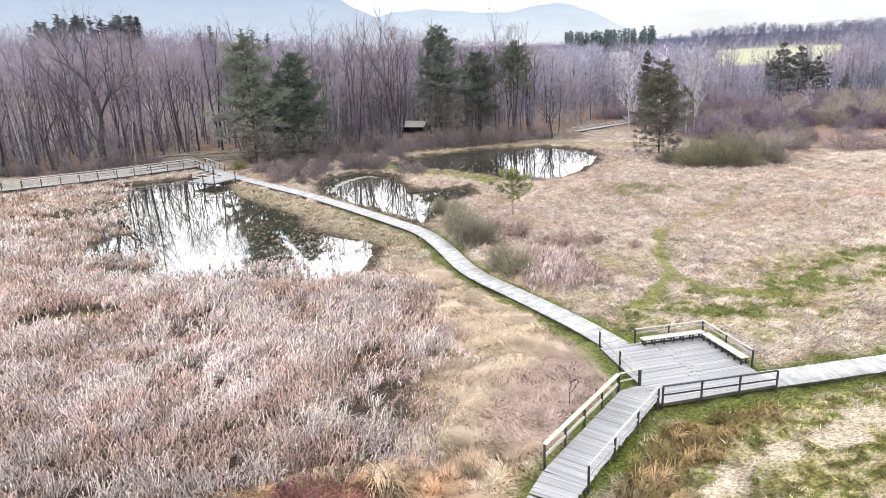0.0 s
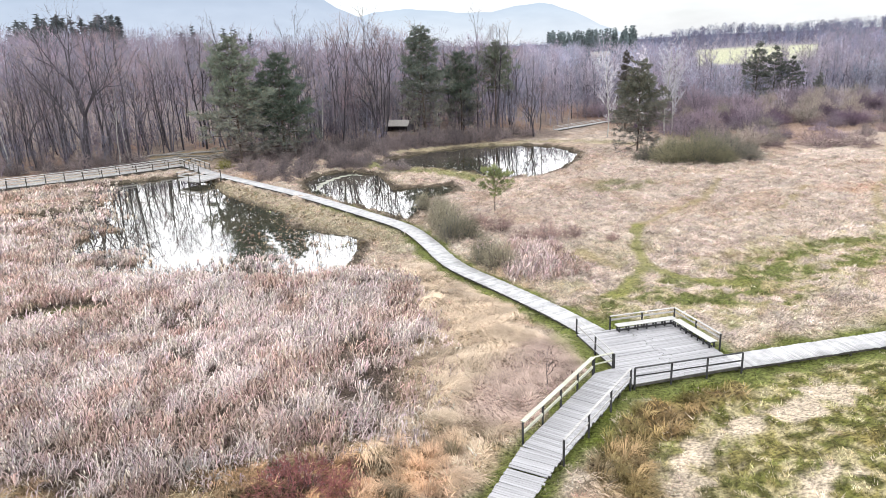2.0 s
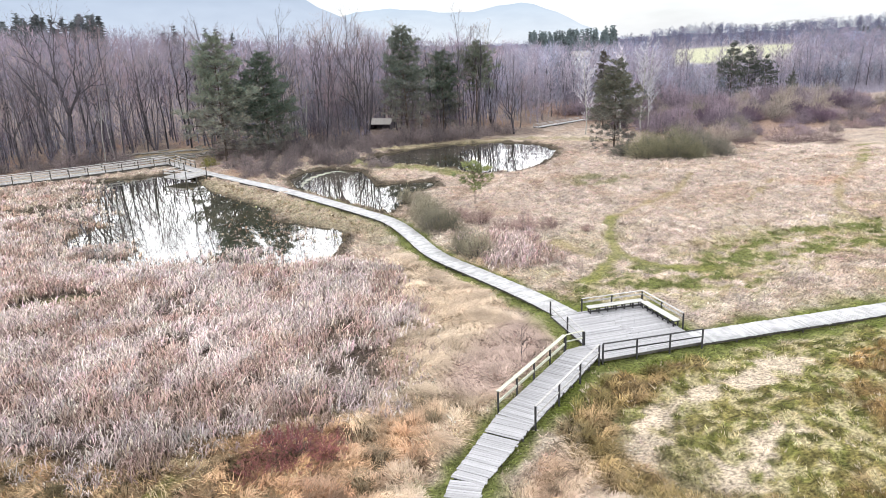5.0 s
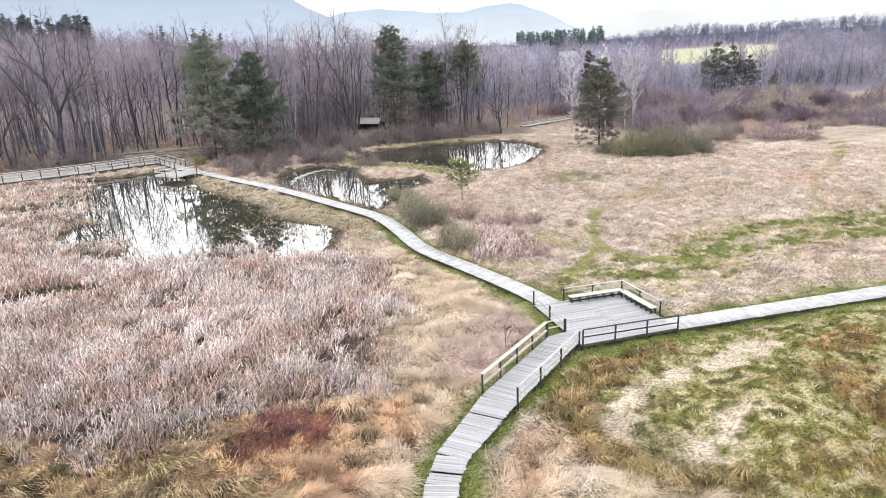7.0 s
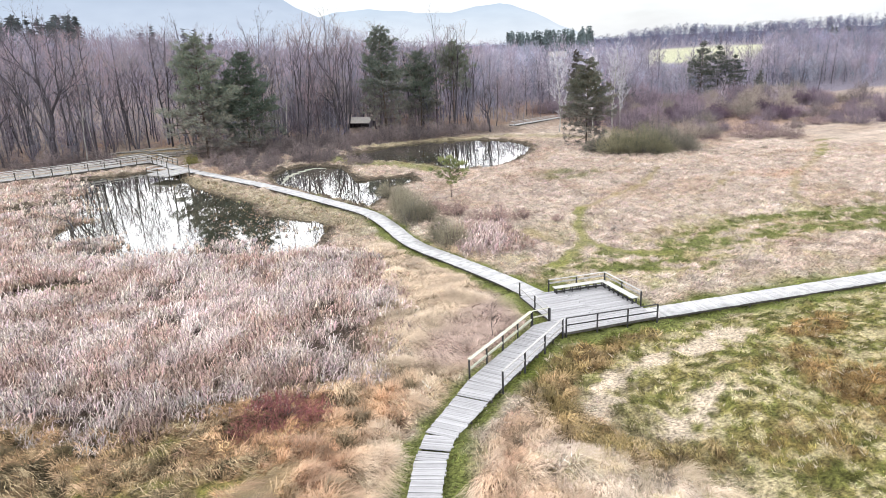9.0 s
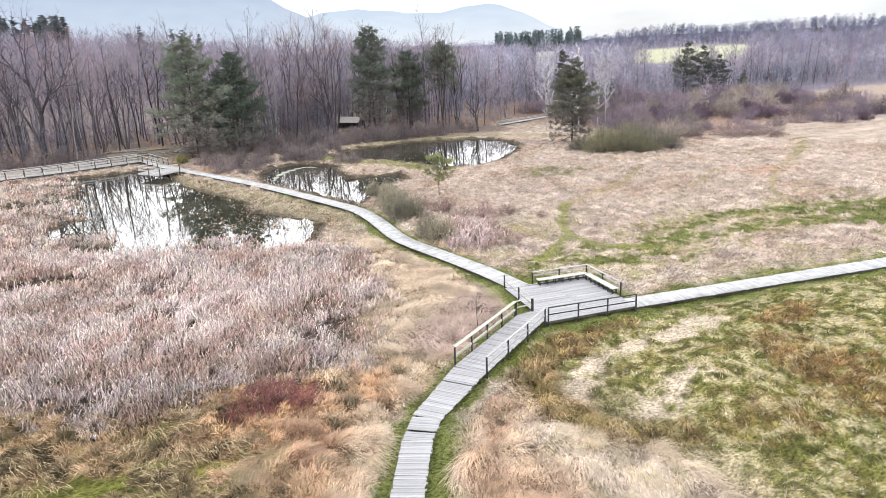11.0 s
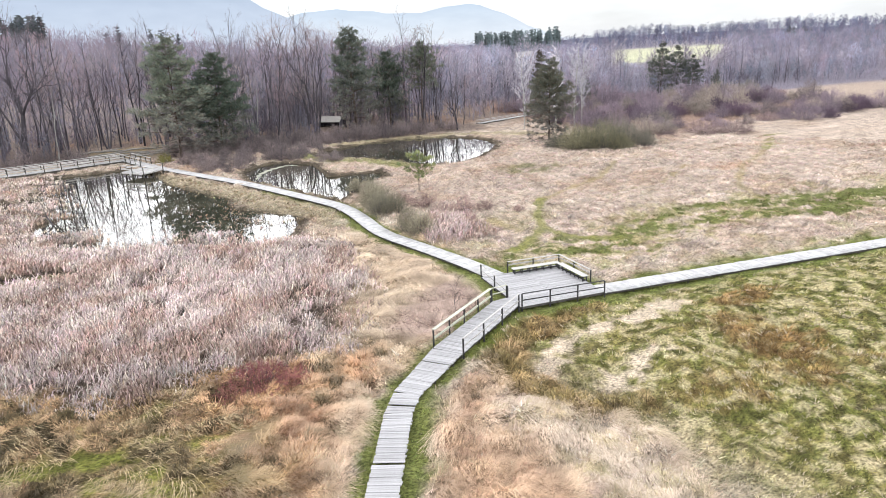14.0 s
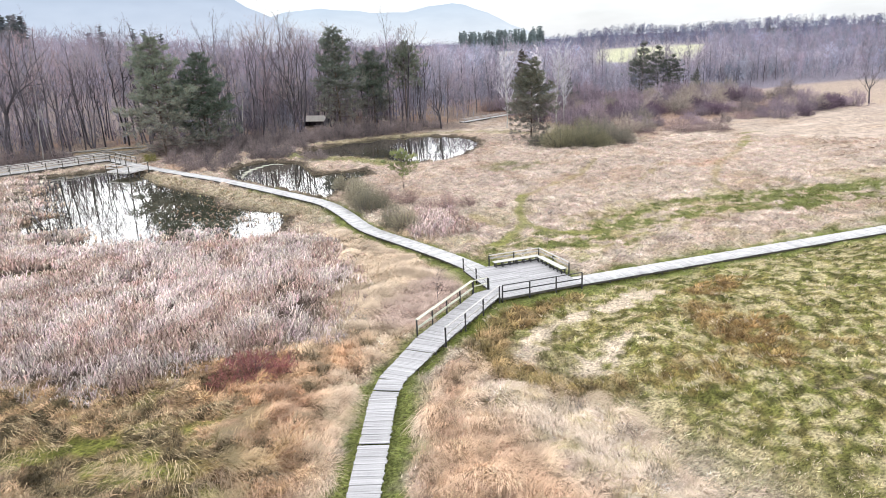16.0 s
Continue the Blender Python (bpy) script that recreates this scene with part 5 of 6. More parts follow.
# shrubs
PALEBUSH = shrub(50, 3.6, 3.2, 120, (0.265, 0.235, 0.205), 14, 0.3, 0.045)
DARKBUSH = shrub(48, 3.0, 3.0, 140, (0.115, 0.085, 0.115), 14, 0.3, 0.045)
WILLOW = shrub(41, 5.8, 5.4, 300, (0.2, 0.195, 0.13), 14, 0.3, 0.045)
GREYBUSH = shrub(42, 3.4, 2.1, 130, (0.235, 0.22, 0.165), 16, 0.25, 0.03)
BROWNBUSH = shrub(43, 3.2, 2.8, 84, (0.185, 0.158, 0.16), 13, 0.25, 0.055)
PURPLE = shrub(44, 3.4, 3.8, 130, (0.205, 0.168, 0.2), 14, 0.3, 0.045)
RUSSET = shrub(47, 2.6, 3.4, 110, (0.215, 0.165, 0.168), 14, 0.3, 0.045)
REDBUSH = shrub(45, 1.3, 2.4, 170, (0.245, 0.108, 0.105), 11, 0.5, 0.036)
PINKBUSH = shrub(46, 2.0, 2.0, 90, (0.30, 0.215, 0.20), 14, 0.25, 0.025)
WILLOW_GREY = shrub(52, 5.4, 4.6, 240, (0.21, 0.198, 0.165), 14, 0.3, 0.045)
for kind, x, y, a, z, label in ((WILLOW, 61.0, 86.5, 0, 0.86, "rounded olive-green willow shrub in dry grass"), (WILLOW, 57.6, 88.5, 70, 0.74, "rounded olive-green willow shrub in dry grass"), (WILLOW, 63.0, 84.2, 210, 0.5, "low olive-green willow shrub"),
                                (WILLOW_GREY, 65.4, 86.6, 120, 0.84, "greyish olive leafless willow shrub"), (WILLOW_GREY, 68.2, 85.0, 20, 0.55, "greyish olive leafless willow shrub"), (WILLOW_GREY, 55.0, 91.5, 300, 0.5, "greyish olive leafless willow shrub"), (WILLOW_GREY, 59.5, 91.0, 250, 0.62, "greyish olive leafless willow shrub")):
    plant("willow_shrub", kind, x, y, label, "shrub", "willow shrubs at the meadow's edge", a, z)
YELLOWBUSH = shrub(49, 1.9, 1.7, 90, (0.27, 0.26, 0.09), 14, 0.3, 0.035)
plant("yellow_bush", YELLOWBUSH, -8.6, 117.5, "low yellow-green budding bush by the pier", "bush")
plant("red_bush", REDBUSH, -1.0, 24.9, "low dark red leafless dogwood bush", "bush")
for x, y, a, z in ((-2.2, 24.0, 90, 0.66), (0.9, 24.2, 200, 0.62), (2.0, 25.6, 30, 0.4)):
    plant("red_bush", REDBUSH, x, y, "small dark red dogwood bush among dead grass", "bush", "", a, z)
for x, y, sz in ((16.2, 66.5, 0.9), (16.3, 63.5, 1.05), (15.8, 60.5, 0.85), (17.6, 60.8, 0.8), (16.4, 52.2, 0.8), (17.2, 50.2, 0.85), (16.2, 75.0, 0.6), (17.5, 72.0, 0.7)):
    plant("grey_bush", GREYBUSH, x, y, "grey-green leafless bush beside the boardwalk", "bush", "bushes along the boardwalk", rng.uniform(0, 360), sz)
for x, y, sz in ((21.5, 62.5, 0.9), (24.5, 57.5, 1.0), (22.0, 57.0, 0.9), (27.0, 57.0, 0.7), (19.8, 65.0, 0.9), (30.0, 54.5, 0.45), (23.5, 53.5, 0.6)):
    plant("pink_bush", PINKBUSH, x, y, "rosy brown leafless bush in dry grass", "bush", "bushes near the sapling", rng.uniform(0, 360), sz)
for x, y, sz in ((131, 100, 1.0), (135, 101.5, 1.15), (139, 103.5, 1.1), (143, 105.5, 0.9), (126, 100, 0.8), (104, 122, 1.2), (99, 117, 1.1)):
    plant("dark_bush", DARKBUSH, x, y, "dark purple leafless bush at the thicket's edge", "bush", "dark bushes of the thicket", rng.uniform(0, 360), sz)
plant("bare_tree", ROUND[0], 106, 124, "small leafless tree rising from the thicket", "tree", "", 40, 0.62)
plant("bare_tree", ROUND[1], 118, 121, "small leafless tree rising from the thicket", "tree", "", 80, 0.5)
for x, y in wood_spots(36, lambda x, y: (y > 98 + 0.05 * x and y < 126 and max(float(inside(np.array([x]), np.array([y]), p)[0]) for p in PONDS) < -1.0 and float(to_line(np.array([x]), np.array([y]), WALK_UPPER)[0]) > 2.0 and abs(x + 11) > 6), (-5, 19, 98, 127), 2.0, 8):
    plant("brown_bush", BROWNBUSH, x, y, "tangled brown leafless bush on the pond bank", "bush", "bushes on the pond bank", rng.uniform(0, 360), rng.uniform(0.45, 0.9))
for x, y in wood_spots(70, lambda x, y: math.hypot((x + 15) / 11, (y - 133) / 10) > 1 and y > 121.5 + 0.1 * abs(x - 10), (-75, 50, 121, 134), 3.0, 9):
    plant("brown_bush", BROWNBUSH, x, y, "tangled brown leafless undergrowth bush", "bush", "undergrowth of the wood", rng.uniform(0, 360), rng.uniform(0.6, 1.1))
for x, y in wood_spots(130, lambda x, y: y > 87 + 0.17 * (x - 74) + 3 * math.sin(x * 0.2) and y < 150 + 0.1 * (x - 74) and x < 142 + 0.2 * (y - 97), (72, 155, 84, 165), 3.6, 10):
    pick = rng.random()
    kind = PURPLE if pick < 0.42 else RUSSET if pick < 0.62 else DARKBUSH if pick < 0.74 else PALEBUSH if pick < 0.88 else BROWNBUSH
    plant("thicket_bush", kind, x, y, "purplish leafless bush in the thicket", "bush", "bushes of the thicket", rng.uniform(0, 360), rng.uniform(0.5, 1.3) * (1.0 + 0.5 * (rng.random() < 0.15)))

# ---- small built things far off ----
hut = tagged(empty_at("shelter", 27.8, 150.0, float(height(np.array([27.8]), np.array([150.0]))[0]) - 0.8, -35), "small open shelter with a pale gabled roof", "shelter")
for sx in (-1, 1):
    bm = bmesh.new()
    board(bm, 5.4, 2.3, 0.09, Matrix.Translation((0, sx * 1.0, 2.55)) @ Matrix.Rotation(-sx * radians(30), 4, "X"))
    part("roof_slope", bm, ROOF, hut)
    for px in (-2.3, 2.3):
        post(px, sx * 1.6, -0.2, 2.1, hut, BARK, 0.16)
bm = bmesh.new()
board(bm, 4.6, 0.1, 1.9, Matrix.Translation((0, 1.55, 1.0)))
part("back_wall", bm, BARK, hut)
for px in (-2.35, 2.35):
    bm = bmesh.new()
    ends = [[bm.verts.new((px + o, yy, zz)) for yy, zz in ((-1.6, 0.0), (1.6, 0.0), (1.6, 2.15), (0.0, 3.0), (-1.6, 2.15))] for o in (-0.05, 0.05)]
    bm.faces.new(ends[0][::-1])
    bm.faces.new(ends[1])
    for k in range(5):
        bm.faces.new((ends[0][k], ends[0][(k + 1) % 5], ends[1][(k + 1) % 5], ends[1][k]))
    part("gable_wall", bm, BARK, hut)


def log(p, q, r, label):
    me_v, me_f = tube([Vector(p).lerp(Vector(q), k / 4) + Vector((0, 0, 0.06 * math.sin(k * 2.1))) for k in range(5)], np.linspace(r, r * 0.55, 5), 7)
    ob = new("fallen_log", mesh_of("fallen_log", me_v, me_f, LOG, None, True))
    tagged(ob, label, "log", "fallen logs")


def at_ground(x, y, up):
    return (x, y, float(height(np.array([float(x)]), np.array([float(y)]))[0]) + up)


for x, y, a, n in ((-22, 131, 10, 9), (-19, 134, 25, 8), (-14, 133, -20, 7), (-10, 132, 15, 8), (-17, 137, -8, 10), (4, 119, 14, 9), (7, 121, 5, 8), (10, 119.5, 20, 6), (-25, 135, 40, 7), (-12, 129, 5, 6), (-18, 130, -35, 6), (-9, 135, 60, 7), (-21, 138, 12, 8), (-15, 131, 2, 9), (-12, 137, -14, 8), (-24, 130, -5, 7)):
    dx, dy = math.cos(radians(a)) * n / 2, math.sin(radians(a)) * n / 2
    log(at_ground(x - dx, y - dy, 0.1), at_ground(x + dx, y + dy, 0.35), 0.19, "bleached fallen log at the wood's edge")
house_x, house_y = 190.0, 374.0
house_z = float(height(np.array([house_x]), np.array([house_y]))[0])
house = tagged(empty_at("house", house_x, house_y, house_z, -20), "distant pale house with a grey gabled roof", "house")
bm = bmesh.new()
board(bm, 10.0, 8.0, 6.4, Matrix.Translation((0, 0, 3.2)))
part("wall", bm, PAINT, house)
for sx in (-1, 1):
    bm = bmesh.new()
    board(bm, 11.0, 5.6, 0.25, Matrix.Translation((0, sx * 2.2, 7.8)) @ Matrix.Rotation(-sx * radians(35), 4, "X"))
    part("roof", bm, ROOF, house)
for px in (-3.2, 0.0, 3.2):
    bm = bmesh.new()
    board(bm, 1.0, 0.1, 1.3, Matrix.Translation((px, -4.05, 4.9)))
    part("window", bm, DARK_POST, house)
bridge = tagged(empty_at("footbridge", 0, 0, 0), "low weathered timber footbridge behind the spruce", "bridge")
bridge_line = [(57.5, 131.5, -0.05, 1.6), (74.5, 139.2, 0.05, 1.6)]
stringers(bridge_line, bridge)
joined_planks(bridge_line, 0.15, 0.142, bridge)
for o in (-0.75, 0.75):
    railing("railing", "pale low railing on the footbridge", offset_line(bridge_line, o, 3.0), RAIL, 0.0, 0.55, ((0, 0.16, 0.06),), (), posts=RAIL)

def scum(name, label, points, width):
    """A thin film of algae along a curve on the water."""
    pts = round_line(points, 3)
    n = len(pts)
    v = []
    for k, (x, y) in enumerate(pts):
        x0, y0 = pts[max(0, k - 1)]
        x1, y1 = pts[min(n - 1, k + 1)]
        d = math.hypot(x1 - x0, y1 - y0)
        w = width * math.sin(math.pi * (k + 0.4) / n) * (0.7 + 0.5 * math.sin(k * 1.7)) / 2
        nx, ny = -(y1 - y0) / d * w, (x1 - x0) / d * w
        v += [(x + nx, y + ny, WATER_Z + 0.006), (x - nx, y - ny, WATER_Z + 0.006)]
    f = [(2 * k, 2 * k + 1, 2 * k + 3, 2 * k + 2) for k in range(n - 1)]
    tagged(new(name, mesh_of(name, v, f, SCUM)), label, "algae")


SCUM = two_tone("pale algae film", (0.16, 0.165, 0.13), (0.30, 0.30, 0.25), 1.5, None, 0.5, 0.05)
scum("algae_film", "pale film of algae drifting on the small pond", [(4.8, 92.0), (6.0, 97.5), (8.5, 101.0), (11.0, 103.0), (12.5, 101.0)], 1.3)

SNAG = forked_tree(71, 5.2, 0.3, 4, 1.0, (0.05, 0.042, 0.04), 1, 2, 3, 0.02, 0.03)
snag = new("dead_branch")
snag.empty_display_size = 0.3
snag.matrix_basis = pose(-19.8, 75.8, WATER_Z + 0.15, 58, 0, 205)
for me in SNAG:
    child = bpy.data.objects.new({"trunk": "limb", "crown": "twigs"}[me.name.split(".")[0]], me)
    LINK(child)
    child.parent = snag
    child["kind"] = "stuff"
tagged(snag, "dark dead branch lying in the pond's shallows", "branch")

# ---- sapling by the ramp ----
SAPLING = bare_tree(61, 2.5, 0.25, 0.25, 9, 1, 3, (0.06, 0.045, 0.04), 0.02, False, 0.006)
plant("sapling", SAPLING, 13.0, 29.9, "thin leafless sapling beside the ramp", "sapling")

# ---- reeds and grass ----


def fan_points(n, seed, r0, r1, a0, a1, power):
    """Places thinning out with the distance from the near end of the walk."""
    rg = np.random.default_rng(seed)
    r = r0 + (r1 - r0) * rg.random(n) ** power
    a = np.radians(rg.uniform(a0, a1, n))
    return -1.5 + r * np.sin(a), -10 + r * np.cos(a), r, rg


def hidden_by_deck(x, y):
    d = np.minimum(to_line(x, y, WALK_LOWER) - 0.8 - 0.3 * (np.abs(x - 13) < 3.5), np.minimum(to_line(x, y, WALK_UPPER) - 0.9, to_line(x, y, WALK_RIGHT) - 0.9))
    plat = inside(x, y, [(17.1, 28), (24.2, 28), (24.2, 35.3), (17.1, 35.3)])
    return (d < 0) | (plat > 0)


def small_tufts():
    """Short tufts all over the meadow, each with its own tone."""
    per = 8
    cx, cy, cr, rg = fan_points(92000, 3, 12, 130, -36, 68, 1.3)
    ponds = np.maximum.reduce([inside(cx, cy, p) for p in PONDS])
    keep = ~hidden_by_deck(cx, cy) & (ponds < -0.2) & (cy < 128)
    cx, cy, cr = cx[keep], cy[keep], cr[keep]
    col, tall = cover(cx, cy)
    keep = rg.random(len(cx)) < np.clip(tall / 0.3, 0.4, 1.0) * (1 - 0.6 * step(0.4, 0.5, tall))
    cx, cy, cr, col, tall = cx[keep], cy[keep], cr[keep], col[keep], tall[keep]
    q = len(cx)
    spread = 1 - 0.5 * step(45, 85, cr)[:, None]
    tone = col * ((1.22 + spread * rg.uniform(-0.67, 0.75, (q, 1))) * (0.75 + 0.6 * fbm(cx, cy, 1.4, 81, 2))[:, None]) * (1 + rg.normal(0, 0.04, (q, 3)))
    turf = (cx > 9) & (cy < 27.5)
    pale = rg.random(q) < np.where(turf, 0.12, 0.08 * step(0.15, 0.3, tall) * step(24, 32, cy + 2 * np.maximum(cx, 0)))
    tone[turf & ~pale] *= rg.uniform(0.7, 1.2, ((turf & ~pale).sum(), 1))
    tone[pale] = np.array((0.47, 0.40, 0.31)) * rg.uniform(0.75, 1.15, (pale.sum(), 1))
    comb = 9.0 * fbm(cx, cy, 6.0, 91, 2)
    wide = 0.06 + 0.16 * tall + 0.0016 * cr
    rep = lambda v: np.repeat(v, per, axis=0)
    n = q * per
    a = rg.uniform(0, 6.28, n)
    off = np.sqrt(rg.random(n)) * rep(wide)
    x, y = rep(cx) + np.cos(a) * off, rep(cy) + np.sin(a) * off
    z = height(x, y) + hummock(x, y) * rep(tall)
    h = np.minimum(0.09 + 0.65 * rep(tall * rg.uniform(0.6, 1.4, q)), 0.45) * rg.uniform(0.6, 1.2, n)
    dx = np.cos(a) * 0.55 + np.cos(rep(comb)) * 0.35 + rg.normal(0, 0.25, n)
    dy = np.sin(a) * 0.55 + np.sin(rep(comb)) * 0.35 + rg.normal(0, 0.25, n)
    base = np.c_[x, y, z - 0.03]
    tip = base + np.c_[dx * h, dy * h, h * rg.uniform(0.5, 1.0, n)]
    v, f, c = slivers(base, tip, 0.010 + 0.00105 * rep(cr), rg, np.clip(rep(tone) * rg.uniform(0.8, 1.2, (n, 1)), 0, 0.78))
    free = ~hidden_by_deck(x, y)
    me = mesh_of("meadow_grass", v.reshape(-1, 9)[free].reshape(-1, 3), np.arange(3 * free.sum()).reshape(-1, 3), GRASS, c.reshape(-1, 9)[free].reshape(-1, 3))
    tagged(new("meadow_grass", me), "matted dry straw grass with green patches", "grass", kind="stuff")


def tussocks():
    """Larger clumps of long arching blades where the grass stands tall."""
    per = 44
    cx, cy, cr, rg = fan_points(30000, 5, 12, 75, -36, 68, 1.0)
    ponds = np.maximum.reduce([inside(cx, cy, p) for p in PONDS])
    col, tall = cover(cx, cy)
    keep = ~hidden_by_deck(cx, cy) & (ponds < -0.5) & (rg.random(len(cx)) < 0.55 * step(0.3, 0.55, tall)) & (inside(cx, cy, REEDS) < 0) & (np.hypot(cx + 0.6, cy - 24.7) > 2.1)
    cx, cy, cr, col, tall = cx[keep], cy[keep], cr[keep], col[keep], tall[keep]
    q = len(cx)
    n = q * per
    rep = lambda v: np.repeat(v, per, axis=0)
    glow = (0.2 + 1.7 * fbm(cx, cy, 1.1, 83, 2)) * rg.uniform(0.5, 1.7, q)
    tone = np.clip(col * np.minimum(glow, 0.58 / col.max(axis=1))[:, None] * (1 + rg.normal(0, 0.02, (q, 3))), 0, 0.6)
    size = (0.28 + 0.52 * tall) * rg.uniform(0.5, 1.5, q)
    a = rg.uniform(0, 6.28, n)
    comb = 9.0 * fbm(cx, cy, 8.0, 92, 2)
    dx, dy = np.cos(a) + 0.9 * np.cos(rep(comb)), np.sin(a) + 0.9 * np.sin(rep(comb))
    h = rep(size) * rg.uniform(0.6, 1.15, n)
    base = np.c_[rep(cx) + np.cos(a) * 0.09, rep(cy) + np.sin(a) * 0.09, rep(height(cx, cy)) - 0.03]
    mid = base + np.c_[dx * h * 0.3, dy * h * 0.3, h * 0.75]
    tip = mid + np.c_[dx * h * 0.5, dy * h * 0.5, h * rg.uniform(-0.6, 0.15, n)]
    s = np.c_[-np.sin(a), np.cos(a), np.zeros(n)] * (0.003 + 0.00028 * rep(cr))[:, None]
    v = np.stack([base, mid + s, mid - s, tip], 1).reshape(-1, 3)
    i = np.arange(n)[:, None] * 4
    me = mesh_of("tussock_grass", v, np.concatenate([i + [0, 1, 2], i + [2, 1, 3]]), GRASS, np.repeat(rep(tone) * rg.uniform(0.82, 1.18, (n, 1)), 4, axis=0))
    tagged(new("tussock_grass", me), "tussocks of long arching dry grass", "grass", kind="stuff")


def lodged_grass():
    """Long dead grass combed flat in swirling waves, west of the walk and beside its near end."""
    rg = np.random.default_rng(15)
    n = 360000
    x, y = rg.uniform(-15, 18, n), rg.uniform(4, 56, n)
    w = inside(x, y, [(8.8, 55), (11.5, 55), (12.3, 50), (14.3, 43), (16, 36), (15.8, 31.8), (9, 26), (4.8, 20.6), (0.5, 11), (-5.5, 11), (-3.5, 19), (1.5, 22.5), (2.5, 27), (6, 31), (8.2, 38)])
    w = np.maximum(w, inside(x, y, [(5.5, 14), (8.4, 18.8), (11, 21.4), (11.8, 18.4), (12.6, 16.4), (15.4, 13.6), (16.2, 11.5), (15, 4), (3, 4)]))
    thin = inside(x, y, [(-14, 24), (-6, 25.5), (0.5, 25), (-2, 12), (-9, 8), (-16, 18)]) + 2.0 * (fbm(x, y, 2.4, 175) - 0.5)
    keep = ((w + 1.4 * (fbm(x, y, 2.0, 171) - 0.5) > 0) | ((thin > 0) & (rg.random(n) < 0.3 * step(0.46, 0.58, fbm(x, y, 1.8, 177))))) & ~hidden_by_deck(x, y) & (to_line(x, y, WALK_LOWER) > 1.6) & (to_line(x, y, WALK_UPPER) > 1.9)
    keep &= np.hypot(x + 0.6, y - 24.7) > 2.0
    keep &= rg.random(n) < 0.35 + 0.65 * step(0.4, 0.55, fbm(x, y, 1.3, 173))
    x, y = x[keep], y[keep]
    m = len(x)
    flow = -0.5 + 5.0 * (fbm(x, y, 7.0, 181, 2) - 0.5) + 1.2 * np.sin(0.9 * y + 0.5 * x) + rg.normal(0, 0.42, m)
    col, tall = cover(x, y)
    wave = fbm(x * 0.6 + y * 0.5, (y - x) * 1.6, 1.3, 191, 2)
    tone = (col * 0.9 + np.array((0.36, 0.28, 0.205)) * 0.3) * (0.48 + 1.0 * wave)[:, None] * rg.uniform(0.72, 1.28, (m, 1))
    stray = (thin[keep] > 0) & (w[keep] < 0)
    tone[stray] = np.array((0.31, 0.245, 0.15)) * rg.uniform(0.35, 1.6, (stray.sum(), 1)) ** 1.2
    ln = rg.uniform(0.5, 1.3, m)
    base = np.c_[x, y, height(x, y) + hummock(x, y) * tall]
    d = np.c_[np.cos(flow), np.sin(flow), np.zeros(m)]
    lift = rg.uniform(0.08, 0.26, m) * (0.5 + wave)
    mid = base + d * (ln * 0.5)[:, None] + np.c_[np.zeros((m, 2)), lift + 0.05]
    tip = base + d * ln[:, None] + np.c_[np.zeros((m, 2)), rg.uniform(0.0, 0.14, m)]
    s = np.c_[-np.sin(flow), np.cos(flow), np.zeros(m)] * (0.004 + 0.00023 * np.hypot(x, y + 10))[:, None]
    v = np.stack([base, mid + s, mid - s, tip], 1).reshape(-1, 3)
    i = np.arange(m)[:, None] * 4
    me = mesh_of("lodged_grass", v, np.concatenate([i + [0, 1, 2], i + [2, 1, 3]]), GRASS, np.repeat(np.clip(tone, 0, 0.75), 4, axis=0))
    tagged(new("lodged_grass", me), "long dead straw grass combed flat in waves", "grass", kind="stuff")


